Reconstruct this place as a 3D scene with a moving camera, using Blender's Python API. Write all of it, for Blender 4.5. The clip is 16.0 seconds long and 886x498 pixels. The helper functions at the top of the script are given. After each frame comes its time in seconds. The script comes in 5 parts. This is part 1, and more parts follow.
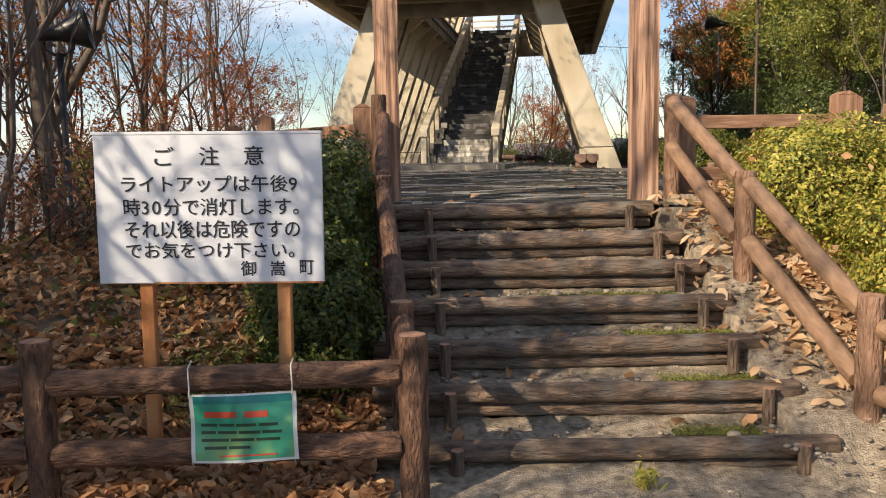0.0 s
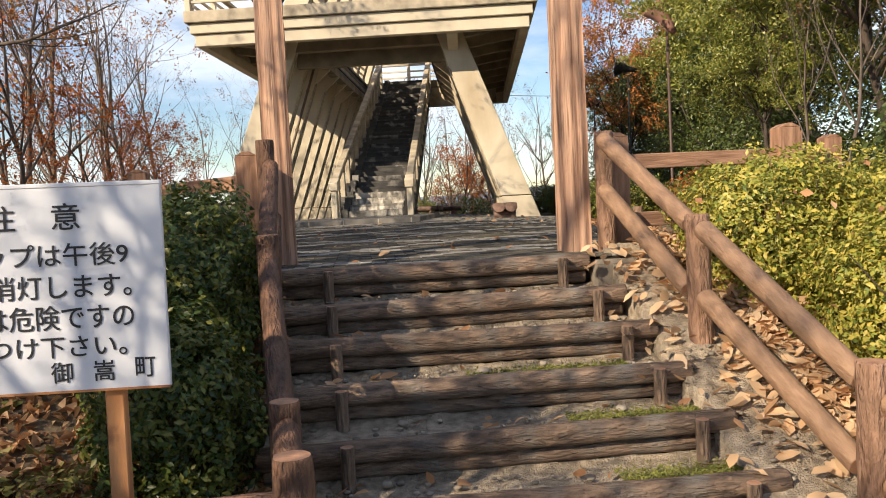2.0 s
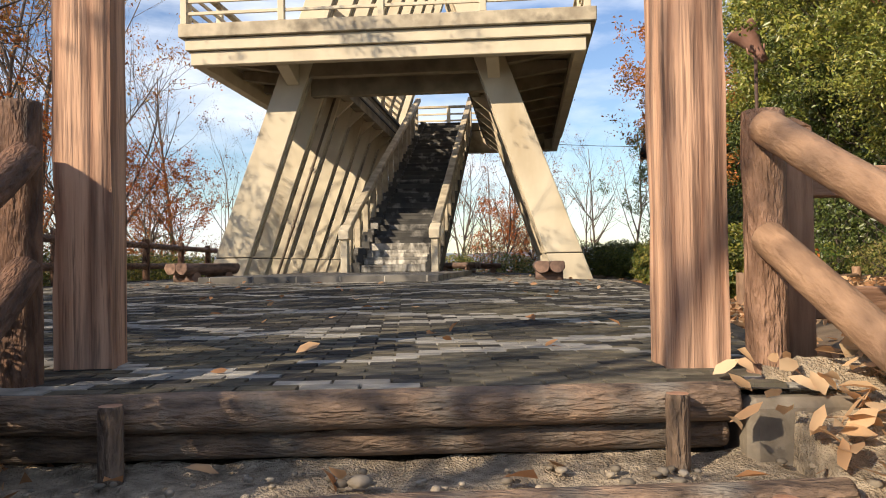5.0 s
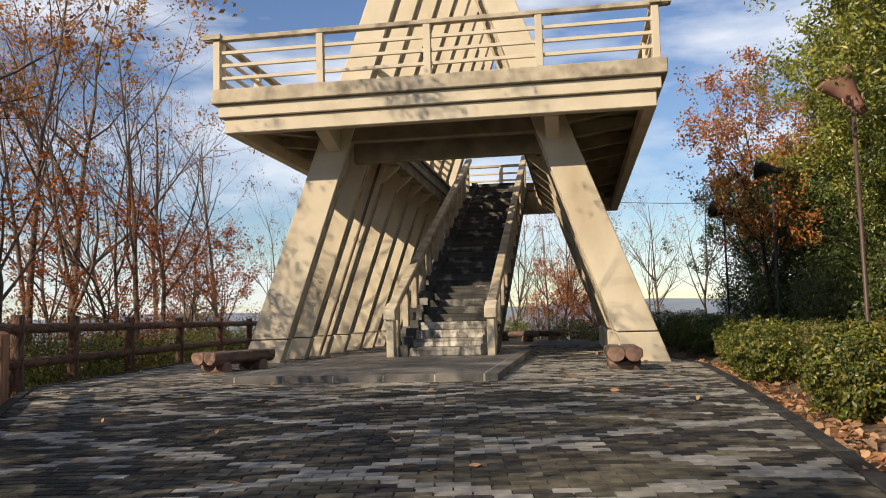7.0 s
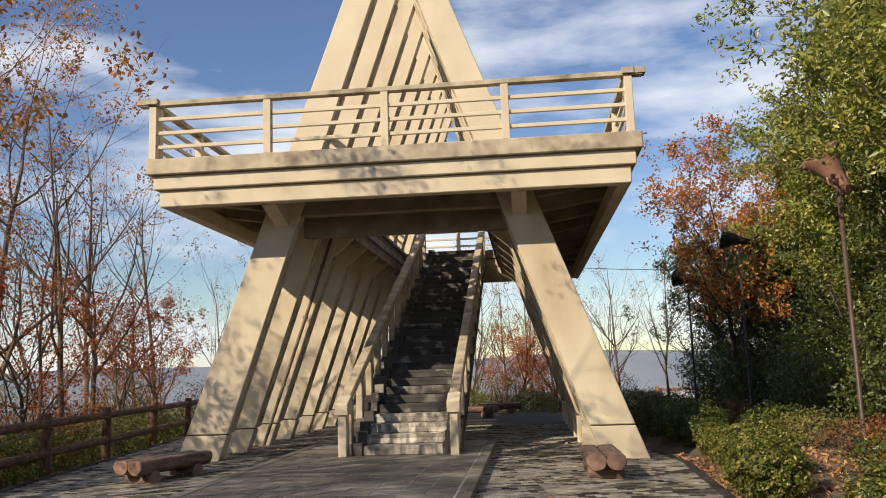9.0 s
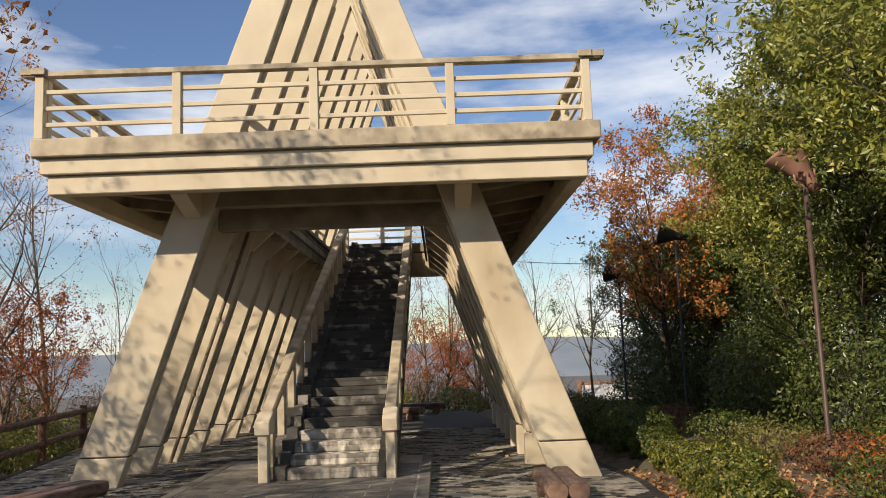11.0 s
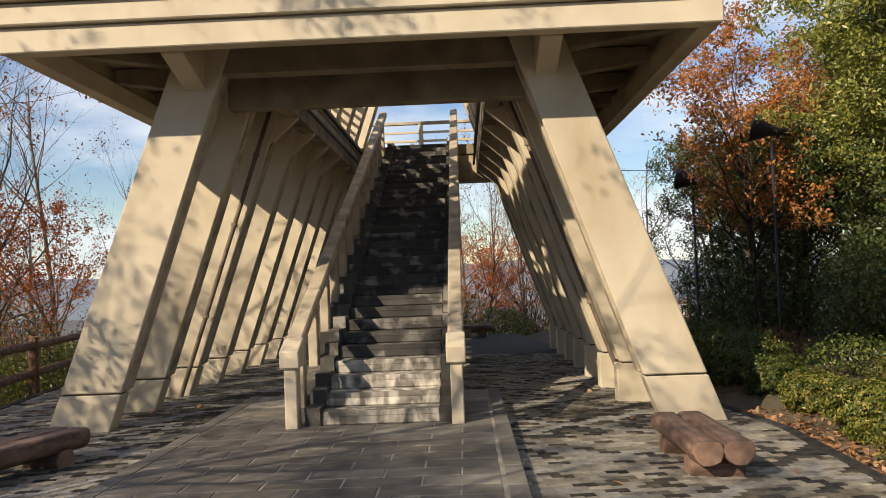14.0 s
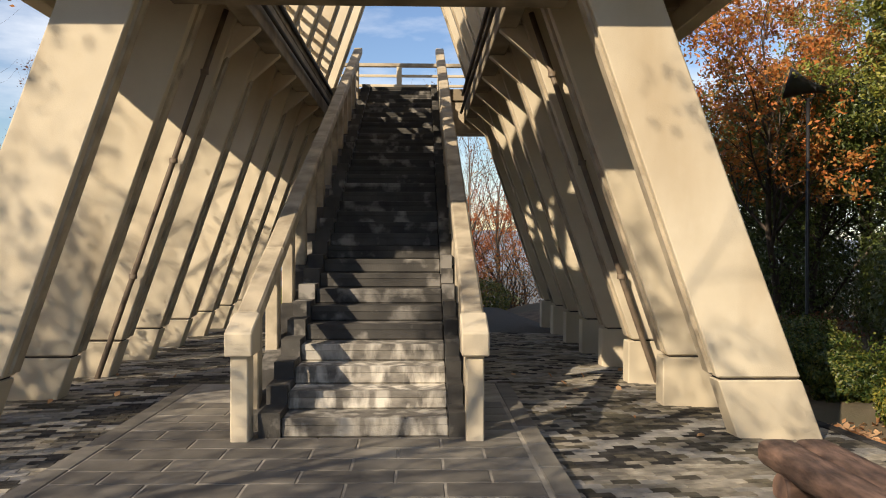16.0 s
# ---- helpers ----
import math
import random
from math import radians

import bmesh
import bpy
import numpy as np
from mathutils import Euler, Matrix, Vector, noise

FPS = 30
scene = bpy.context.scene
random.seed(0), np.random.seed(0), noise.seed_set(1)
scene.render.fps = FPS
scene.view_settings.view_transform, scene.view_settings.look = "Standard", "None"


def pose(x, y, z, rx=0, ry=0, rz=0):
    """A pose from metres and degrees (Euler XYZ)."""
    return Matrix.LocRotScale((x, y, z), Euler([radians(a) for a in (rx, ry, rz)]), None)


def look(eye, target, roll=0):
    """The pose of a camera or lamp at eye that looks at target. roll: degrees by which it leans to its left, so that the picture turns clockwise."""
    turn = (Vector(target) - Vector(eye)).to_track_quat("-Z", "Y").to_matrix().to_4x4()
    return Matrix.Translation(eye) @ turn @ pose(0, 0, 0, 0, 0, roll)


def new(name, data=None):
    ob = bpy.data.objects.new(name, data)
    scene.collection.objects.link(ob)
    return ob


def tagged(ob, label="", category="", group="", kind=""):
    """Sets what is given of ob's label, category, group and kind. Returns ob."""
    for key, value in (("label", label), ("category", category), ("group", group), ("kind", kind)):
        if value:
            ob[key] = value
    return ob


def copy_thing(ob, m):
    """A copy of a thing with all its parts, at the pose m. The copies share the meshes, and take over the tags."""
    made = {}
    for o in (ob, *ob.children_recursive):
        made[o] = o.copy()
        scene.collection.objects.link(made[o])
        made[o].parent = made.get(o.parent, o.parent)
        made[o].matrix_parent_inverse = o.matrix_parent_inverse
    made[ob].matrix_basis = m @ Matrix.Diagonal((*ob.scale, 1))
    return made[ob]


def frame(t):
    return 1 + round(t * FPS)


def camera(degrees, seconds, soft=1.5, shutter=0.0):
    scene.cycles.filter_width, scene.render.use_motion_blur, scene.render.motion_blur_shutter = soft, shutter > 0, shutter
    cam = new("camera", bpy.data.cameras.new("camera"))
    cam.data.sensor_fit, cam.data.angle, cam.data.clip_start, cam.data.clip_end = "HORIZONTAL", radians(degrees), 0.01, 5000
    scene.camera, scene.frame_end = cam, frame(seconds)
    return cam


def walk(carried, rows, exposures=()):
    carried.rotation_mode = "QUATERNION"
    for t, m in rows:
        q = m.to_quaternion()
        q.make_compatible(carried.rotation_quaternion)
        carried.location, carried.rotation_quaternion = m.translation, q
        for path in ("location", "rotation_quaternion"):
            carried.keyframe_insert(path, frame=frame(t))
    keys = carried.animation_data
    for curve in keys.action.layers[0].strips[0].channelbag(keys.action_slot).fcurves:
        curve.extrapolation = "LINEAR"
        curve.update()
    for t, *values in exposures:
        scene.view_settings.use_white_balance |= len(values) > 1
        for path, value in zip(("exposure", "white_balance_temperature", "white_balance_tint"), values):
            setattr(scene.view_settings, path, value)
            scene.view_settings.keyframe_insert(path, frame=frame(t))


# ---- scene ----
cam = camera(56.5, 16.0, 1.0)
METRES, EYE, TILT, LEAN, TURN = 15.0, 1.75, -6.4, 1.0, 0.0
ROWS = [
    (0.0, 0.0, 0.0, 0.0, 0.0, 0.0, -0.0),
    (0.5, 0.0012, 0.0018, -0.0001, 0.45, -0.5, -0.38),
    (1.0, 0.0036, 0.0149, 0.0009, -0.19, 0.44, -0.27),
    (1.5, 0.0038, 0.0412, 0.0053, -2.91, 2.35, 1.75),
    (2.0, 0.0083, 0.0716, 0.0073, -5.48, 3.52, 2.58),
    (2.5, 0.0146, 0.1068, 0.0108, -5.96, 5.12, 2.01),
    (3.0, 0.0229, 0.1442, 0.0139, -6.57, 5.97, 2.47),
    (5.5, 0.0519, 0.3319, 0.0369, -0.85, 8.69, 0.04),
    (6.0, 0.0511, 0.3604, 0.0518, 0.63, 12.05, 0.51),
    (6.5, 0.0488, 0.3847, 0.0659, 0.77, 12.3, 1.09),
    (7.0, 0.0494, 0.4028, 0.0791, 1.1, 11.22, 0.39),
    (7.5, 0.047, 0.4227, 0.0899, 1.45, 11.25, -0.65),
    (8.0, 0.0445, 0.4391, 0.1031, -0.32, 12.01, -0.64),
    (8.5, 0.0445, 0.4592, 0.1207, -1.4, 14.34, 0.66),
    (9.0, 0.0407, 0.4774, 0.1325, -2.19, 14.79, 1.1),
    (9.5, 0.0374, 0.4974, 0.1441, -4.08, 13.22, 1.23),
    (12.0, 0.0112, 0.6233, 0.1767, -8.99, 13.99, 2.38),
    (12.5, 0.0092, 0.6535, 0.1772, -8.35, 13.84, 1.96),
    (13.0, 0.0103, 0.6879, 0.181, -7.69, 12.07, 1.86),
    (13.5, 0.009, 0.7256, 0.183, -7.64, 9.82, 3.17),
    (14.0, 0.0093, 0.7721, 0.1824, -6.5, 8.43, 1.94),
    (14.5, 0.0057, 0.8186, 0.1841, -6.27, 8.13, 1.62),
    (15.0, 0.0042, 0.8649, 0.1892, -7.55, 8.23, 0.81),
    (15.5, 0.0003, 0.9063, 0.1933, -8.86, 7.38, 0.19),
    (16.0, -0.0027, 0.9505, 0.1978, -9.86, 6.13, -0.0),
]
walk(cam, [(t, pose(0, 0, EYE, TILT, LEAN, TURN) @ pose(METRES * x, METRES * y, METRES * z, 90 + pitch, roll, yaw)) for t, x, y, z, yaw, pitch, roll in ROWS],
     exposures=[(0.0, 0.40), (1.5, 0.48), (3.0, 0.58), (5.5, 0.52), (6.0, 0.27), (6.5, 0.22), (8.5, 0.22), (9.5, 0.14), (13.0, 0.18), (14.0, 0.25), (16.0, 0.36)])

# ---- world, sun, exposure ----
SUN_AZ, SUN_EL = radians(230.0), radians(30.0)   # clockwise from +y, above the horizon
world = bpy.data.worlds.new("world")
scene.world = world
world.use_nodes = True
wn, wl = world.node_tree.nodes, world.node_tree.links
wn.clear()
w_out = wn.new("ShaderNodeOutputWorld")
w_bg = wn.new("ShaderNodeBackground")
w_sky = wn.new("ShaderNodeTexSky")
w_sky.sky_type = "NISHITA"
w_sky.sun_disc = False
w_sky.sun_elevation, w_sky.sun_rotation = SUN_EL, SUN_AZ
w_sky.air_density, w_sky.dust_density, w_sky.ozone_density = 1.15, 0.1, 3.0
# thin bands of cloud over the blue
w_co = wn.new("ShaderNodeTexCoord")
w_map = wn.new("ShaderNodeMapping")
w_map.inputs["Scale"].default_value = (1.9, 1.9, 6.5)
w_noise = wn.new("ShaderNodeTexNoise")
w_noise.inputs["Scale"].default_value = 1.7
w_noise.inputs["Detail"].default_value = 7.0
w_noise.inputs["Roughness"].default_value = 0.55
w_ramp = wn.new("ShaderNodeValToRGB")
w_ramp.color_ramp.elements[0].position = 0.45
w_ramp.color_ramp.elements[1].position = 0.70
w_mix = wn.new("ShaderNodeMixRGB")
w_mix.inputs[2].default_value = (9.0, 9.3, 9.9, 1)
wl.new(w_co.outputs["Generated"], w_map.inputs["Vector"])
wl.new(w_map.outputs["Vector"], w_noise.inputs["Vector"])
wl.new(w_noise.outputs["Fac"], w_ramp.inputs["Fac"])
wl.new(w_ramp.outputs["Color"], w_mix.inputs[0])
w_hue = wn.new("ShaderNodeHueSaturation")
w_hue.inputs["Saturation"].default_value, w_hue.inputs["Value"].default_value = 1.06, 1.12
w_hue.inputs["Hue"].default_value = 0.512
wl.new(w_sky.outputs["Color"], w_hue.inputs["Color"])
wl.new(w_hue.outputs["Color"], w_mix.inputs[1])
wl.new(w_mix.outputs["Color"], w_bg.inputs["Color"])
w_bg.inputs["Strength"].default_value = 0.092
wl.new(w_bg.outputs["Background"], w_out.inputs["Surface"])

sun_data = bpy.data.lights.new("sun", "SUN")
sun_data.energy, sun_data.angle, sun_data.color = 5.0, radians(0.53), (1.0, 0.835, 0.63)
sun = new("sun", sun_data)
to_sun = Vector((math.sin(SUN_AZ) * math.cos(SUN_EL), math.cos(SUN_AZ) * math.cos(SUN_EL), math.sin(SUN_EL)))
sun.matrix_world = look((0, 0, 40), Vector((0, 0, 40)) - to_sun)
scene.view_settings.exposure = 0.0


# ---- materials ----
def material(name, dark, light, scale=6.0, stretch=(1, 1, 1), rough=0.8, bump=0.3, fine=60.0, stain=None, stain_scale=1.2, stain_at=(0.5, 0.7), vary=0.0, metal=0.0, detail=6.0, edge=(0.3, 0.7), depth=0.01, warp=0.0, stain_stretch=None, shine=0.5):
    """Two colours blended by noise, fine relief, an optional stain colour at a larger scale, and a shift of value from piece to piece."""
    m = bpy.data.materials.new(name)
    m.use_nodes = True
    n, l = m.node_tree.nodes, m.node_tree.links
    bsdf = n["Principled BSDF"]
    bsdf.inputs["Roughness"].default_value = rough
    bsdf.inputs["Metallic"].default_value = metal
    bsdf.inputs["Specular IOR Level"].default_value = shine
    co = n.new("ShaderNodeTexCoord")
    mp = n.new("ShaderNodeMapping")
    mp.inputs["Scale"].default_value = stretch
    l.new(co.outputs["Object"], mp.inputs["Vector"])
    a = n.new("ShaderNodeTexNoise")
    a.inputs["Scale"].default_value, a.inputs["Detail"].default_value = scale, detail
    a.inputs["Distortion"].default_value = warp
    l.new(mp.outputs["Vector"], a.inputs["Vector"])
    r = n.new("ShaderNodeValToRGB")
    r.color_ramp.elements[0].position, r.color_ramp.elements[0].color = edge[0], (*dark, 1)
    r.color_ramp.elements[1].position, r.color_ramp.elements[1].color = edge[1], (*light, 1)
    l.new(a.outputs["Fac"], r.inputs["Fac"])
    colour = r.outputs["Color"]
    if stain:
        b = n.new("ShaderNodeTexNoise")
        b.inputs["Scale"].default_value, b.inputs["Detail"].default_value = stain_scale, 5.0
        sp = n.new("ShaderNodeMapping")
        sp.inputs["Scale"].default_value = stain_stretch or (1, 1, 1)
        l.new(co.outputs["Object"], sp.inputs["Vector"])
        l.new(sp.outputs["Vector"], b.inputs["Vector"])
        rb = n.new("ShaderNodeValToRGB")
        rb.color_ramp.elements[0].position, rb.color_ramp.elements[1].position = stain_at
        l.new(b.outputs["Fac"], rb.inputs["Fac"])
        mx = n.new("ShaderNodeMixRGB")
        mx.inputs[2].default_value = (*stain, 1)
        l.new(rb.outputs["Color"], mx.inputs[0])
        l.new(colour, mx.inputs[1])
        colour = mx.outputs["Color"]
    if vary:
        info = n.new("ShaderNodeObjectInfo")
        geo = n.new("ShaderNodeNewGeometry")
        add = n.new("ShaderNodeMath")
        add.operation = "ADD"
        l.new(info.outputs["Random"], add.inputs[0])
        l.new(geo.outputs["Random Per Island"], add.inputs[1])
        fr = n.new("ShaderNodeMath")
        fr.operation = "FRACT"
        l.new(add.outputs[0], fr.inputs[0])
        mr = n.new("ShaderNodeMapRange")
        mr.inputs["To Min"].default_value, mr.inputs["To Max"].default_value = 1 - vary, 1 + vary
        l.new(fr.outputs[0], mr.inputs["Value"])
        hs = n.new("ShaderNodeHueSaturation")
        l.new(mr.outputs["Result"], hs.inputs["Value"])
        l.new(colour, hs.inputs["Color"])
        colour = hs.outputs["Color"]
    l.new(colour, bsdf.inputs["Base Color"])
    if bump:
        f = n.new("ShaderNodeTexNoise")
        f.inputs["Scale"].default_value, f.inputs["Detail"].default_value = fine, 4.0
        l.new(mp.outputs["Vector"], f.inputs["Vector"])
        sm = n.new("ShaderNodeMath")
        sm.operation = "ADD"
        l.new(f.outputs["Fac"], sm.inputs[0])
        l.new(a.outputs["Fac"], sm.inputs[1])
        bp = n.new("ShaderNodeBump")
        bp.inputs["Strength"].default_value, bp.inputs["Distance"].default_value = bump, depth
        l.new(sm.outputs[0], bp.inputs["Height"])
        l.new(bp.outputs["Normal"], bsdf.inputs["Normal"])
    return m


def leaf_material(name, colours, rough=0.5, shine=0.25):
    """Leaves: a colour of the ramp for each leaf, some light let through."""
    m = bpy.data.materials.new(name)
    m.use_nodes = True
    n, l = m.node_tree.nodes, m.node_tree.links
    n.remove(n["Principled BSDF"])
    geo = n.new("ShaderNodeNewGeometry")
    r = n.new("ShaderNodeValToRGB")
    r.color_ramp.interpolation = "LINEAR"
    while len(r.color_ramp.elements) < len(colours):
        r.color_ramp.elements.new(0.5)
    for i, c in enumerate(colours):
        r.color_ramp.elements[i].position = i / (len(colours) - 1)
        r.color_ramp.elements[i].color = (*c, 1)
    l.new(geo.outputs["Random Per Island"], r.inputs["Fac"])
    d = n.new("ShaderNodeBsdfPrincipled")
    d.inputs["Roughness"].default_value = rough
    d.inputs["Specular IOR Level"].default_value = shine
    t = n.new("ShaderNodeBsdfTranslucent")
    mx = n.new("ShaderNodeMixShader")
    mx.inputs[0].default_value = 0.3
    l.new(r.outputs["Color"], d.inputs["Base Color"])
    l.new(r.outputs["Color"], t.inputs["Color"])
    l.new(d.outputs[0], mx.inputs[1])
    l.new(t.outputs[0], mx.inputs[2])
    l.new(mx.outputs[0], n["Material Output"].inputs["Surface"])
    return m


def timber_material():
    """Sawn softwood: growth rings drawn out along the post, dark weathered streaks and fine cracks."""
    m = bpy.data.materials.new("weathered_timber")
    m.use_nodes = True
    n, l = m.node_tree.nodes, m.node_tree.links
    bsdf = n["Principled BSDF"]
    bsdf.inputs["Roughness"].default_value = 0.8
    co = n.new("ShaderNodeTexCoord")

    def stretched(x, y, z, move=(0, 0, 0)):
        mp = n.new("ShaderNodeMapping")
        mp.inputs["Scale"].default_value, mp.inputs["Location"].default_value = (x, y, z), move
        l.new(co.outputs["Object"], mp.inputs["Vector"])
        return mp.outputs["Vector"]

    def ramp(fac, stops):
        r = n.new("ShaderNodeValToRGB")
        while len(r.color_ramp.elements) < len(stops):
            r.color_ramp.elements.new(0.5)
        for e, (at_, c) in zip(r.color_ramp.elements, stops):
            e.position, e.color = at_, (*c, 1)
        l.new(fac, r.inputs["Fac"])
        return r.outputs["Color"]

    def mixed(fac, a, b):
        mx = n.new("ShaderNodeMixRGB")
        l.new(fac, mx.inputs[0])
        l.new(a, mx.inputs[1])
        if isinstance(b, tuple):
            mx.inputs[2].default_value = (*b, 1)
        else:
            l.new(b, mx.inputs[2])
        return mx.outputs["Color"]

    def grain(vector, scale, detail):
        t = n.new("ShaderNodeTexNoise")
        t.inputs["Scale"].default_value, t.inputs["Detail"].default_value = scale, detail
        l.new(vector, t.inputs["Vector"])
        return t.outputs["Fac"]

    rings = n.new("ShaderNodeTexWave")
    rings.wave_type, rings.rings_direction = "RINGS", "Z"
    rings.inputs["Scale"].default_value = 4.5
    rings.inputs["Distortion"].default_value = 3.2
    rings.inputs["Detail"].default_value = 1.0
    rings.inputs["Detail Scale"].default_value = 0.9
    l.new(stretched(1, 1, 0.16, (0.03, 0.07, 0.2)), rings.inputs["Vector"])
    wood = ramp(rings.outputs["Fac"], [(0.0, (0.38, 0.20, 0.12)), (0.16, (0.52, 0.30, 0.19)), (1.0, (0.58, 0.35, 0.225))])
    streak = grain(stretched(3.0, 3.0, 0.22), 3.0, 8)
    wood = mixed(ramp(streak, [(0.52, (0, 0, 0)), (0.68, (0.85, 0.85, 0.85))]), wood, (0.085, 0.045, 0.03))
    fibre = grain(stretched(1, 1, 0.035), 70, 6)
    wood = mixed(ramp(fibre, [(0.34, (0.6, 0.6, 0.6)), (0.44, (0, 0, 0))]), wood, (0.10, 0.05, 0.032))
    grey = grain(stretched(1, 1, 0.5), 2.2, 3)
    wood = mixed(ramp(grey, [(0.5, (0, 0, 0)), (0.75, (0.45, 0.45, 0.45))]), wood, (0.46, 0.33, 0.25))
    l.new(wood, bsdf.inputs["Base Color"])
    add = n.new("ShaderNodeMath")
    add.operation = "ADD"
    l.new(fibre, add.inputs[0])
    l.new(rings.outputs["Fac"], add.inputs[1])
    bp = n.new("ShaderNodeBump")
    bp.inputs["Strength"].default_value, bp.inputs["Distance"].default_value = 0.8, 0.012
    l.new(add.outputs[0], bp.inputs["Height"])
    l.new(bp.outputs["Normal"], bsdf.inputs["Normal"])
    return m


CONCRETE = material("painted_concrete", (0.55, 0.475, 0.345), (0.66, 0.58, 0.43), 1.6, rough=0.75, bump=0.18, fine=90, stain=(0.43, 0.335, 0.21), stain_scale=0.9, stain_at=(0.56, 0.80), stain_stretch=(1, 1, 0.3), shine=0.25)
# weathered concrete, its tone also lowered to imitate shade below the deck
CONCRETE_DIRTY_SHADED = material("weathered_shaded_concrete", (0.30, 0.25, 0.178), (0.56, 0.48, 0.345), 3.4, rough=0.82, bump=0.3, fine=80, stain=(0.15, 0.125, 0.09), stain_scale=2.2, stain_at=(0.54, 0.74))
# concrete darkened in colour to stand in for the shade under the deck
SOFFIT_SHADE = material("shaded_concrete_soffit", (0.20, 0.165, 0.115), (0.36, 0.30, 0.21), 2.4, rough=0.85, bump=0.25, fine=80, stain=(0.13, 0.105, 0.075), stain_scale=1.1, stain_at=(0.52, 0.78), shine=0.2)
SEAM = material("dark_joint", (0.03, 0.025, 0.02), (0.05, 0.04, 0.03), 10, bump=0)
# stained stone, darkened further for the shade up the stair
STEP_STONE_SHADED = material("stained_shaded_step_stone", (0.028, 0.026, 0.024), (0.075, 0.07, 0.06), 3.0, rough=0.8, bump=0.35, fine=70, stain=(0.22, 0.205, 0.18), stain_scale=3.2, stain_at=(0.56, 0.66), vary=0.3)
# stained stone, lightened in colour for sun on the lowest steps
STEP_STONE_SUNLIT = material("pale_sunlit_step_stone", (0.09, 0.082, 0.07), (0.30, 0.275, 0.23), 6.0, stretch=(1, 1, 1.6), rough=0.8, bump=0.35, fine=70, stain=(0.56, 0.52, 0.44), stain_scale=3.0, stain_at=(0.46, 0.62), stain_stretch=(2.6, 2.6, 1.0), vary=0.3)
SLAB = material("grey_slab", (0.075, 0.07, 0.063), (0.17, 0.155, 0.132), 4, rough=0.62, bump=0.3, fine=120, stain=(0.33, 0.30, 0.24), stain_scale=0.9, stain_at=(0.52, 0.78), vary=0.22)
GROUT = material("pale_grout", (0.22, 0.20, 0.165), (0.44, 0.40, 0.33), 5, rough=0.9, bump=0.3)
PAVER_DARK = material("dark_paver", (0.028, 0.027, 0.026), (0.075, 0.07, 0.063), 9, rough=0.9, bump=0.6, fine=220, stain=(0.14, 0.125, 0.08), stain_scale=0.8, stain_at=(0.52, 0.78), vary=0.4, shine=0.15)
PAVER_LIGHT = material("light_paver", (0.22, 0.21, 0.19), (0.38, 0.36, 0.32), 9, rough=0.9, bump=0.5, shine=0.15, fine=220, stain=(0.24, 0.22, 0.16), stain_scale=1.0, stain_at=(0.55, 0.8), vary=0.2)
# dusty block, its colour lightened further for sunlight
PAVER_DUST_LIT = material("dusty_sunlit_paver", (0.20, 0.18, 0.142), (0.42, 0.38, 0.305), 7, rough=0.92, bump=0.5, fine=220, stain=(0.10, 0.09, 0.072), stain_scale=1.6, stain_at=(0.5, 0.7), vary=0.25, shine=0.15)
PAVER_SAND = material("mossy_paver", (0.07, 0.062, 0.046), (0.175, 0.155, 0.115), 9, rough=0.92, bump=0.6, fine=220, vary=0.3, shine=0.15)
JOINT = material("paver_joint", (0.04, 0.035, 0.03), (0.09, 0.08, 0.06), 14, rough=0.95, bump=0.5)
BARK_LOG = material("imitation_log_bark", (0.045, 0.022, 0.014), (0.24, 0.125, 0.072), 22, stretch=(1, 1, 0.30), rough=0.7, bump=1.0, depth=0.035, fine=70, warp=0.6, stain=(0.07, 0.05, 0.035), stain_scale=3, stain_at=(0.55, 0.8), vary=0.15)
STEP_LOG = material("worn_step_log", (0.055, 0.038, 0.028), (0.32, 0.215, 0.142), 24, stretch=(1, 1, 0.26), rough=0.8, bump=1.0, depth=0.03, warp=0.5, fine=80, stain=(0.20, 0.18, 0.15), stain_scale=4, stain_at=(0.5, 0.7), vary=0.2)
RAIL_LOG = material("painted_log_rail", (0.22, 0.128, 0.074), (0.36, 0.22, 0.132), 15, stretch=(1, 1, 0.4), rough=0.65, bump=0.7, depth=0.012, fine=60, warp=0.7, stain=(0.24, 0.125, 0.075), stain_scale=9, stain_at=(0.58, 0.85), stain_stretch=(1, 1, 0.35))
POST_LOG = material("brown_bark_post", (0.15, 0.078, 0.045), (0.40, 0.235, 0.15), 20, stretch=(1, 1, 0.26), rough=0.7, bump=1.0, depth=0.03, fine=70, warp=0.6, stain=(0.13, 0.075, 0.045), stain_scale=4, stain_at=(0.5, 0.75))
LOG_END = material("log_end_grain", (0.30, 0.15, 0.085), (0.48, 0.27, 0.16), 22, rough=0.75, bump=0.4)
TIMBER = timber_material()
BEAM_WOOD = material("square_fence_timber", (0.20, 0.10, 0.055), (0.44, 0.25, 0.15), 16, stretch=(1.5, 1.5, 0.2), rough=0.75, bump=0.5)
BENCH_BARK = material("reddish_bench_log", (0.06, 0.038, 0.028), (0.27, 0.165, 0.12), 14, stretch=(1, 1, 0.3), rough=0.65, bump=0.8, fine=50, stain=(0.05, 0.03, 0.022), stain_scale=2.5, stain_at=(0.5, 0.75))
BENCH_END = material("bench_log_end", (0.18, 0.11, 0.078), (0.32, 0.195, 0.135), 12, rough=0.75, bump=0.3)
SOIL = material("gravelly_soil", (0.23, 0.18, 0.125), (0.62, 0.505, 0.36), 17, rough=0.95, bump=1.0, depth=0.03, fine=95, stain=(0.13, 0.11, 0.08), stain_scale=1.5, stain_at=(0.56, 0.82), detail=9)
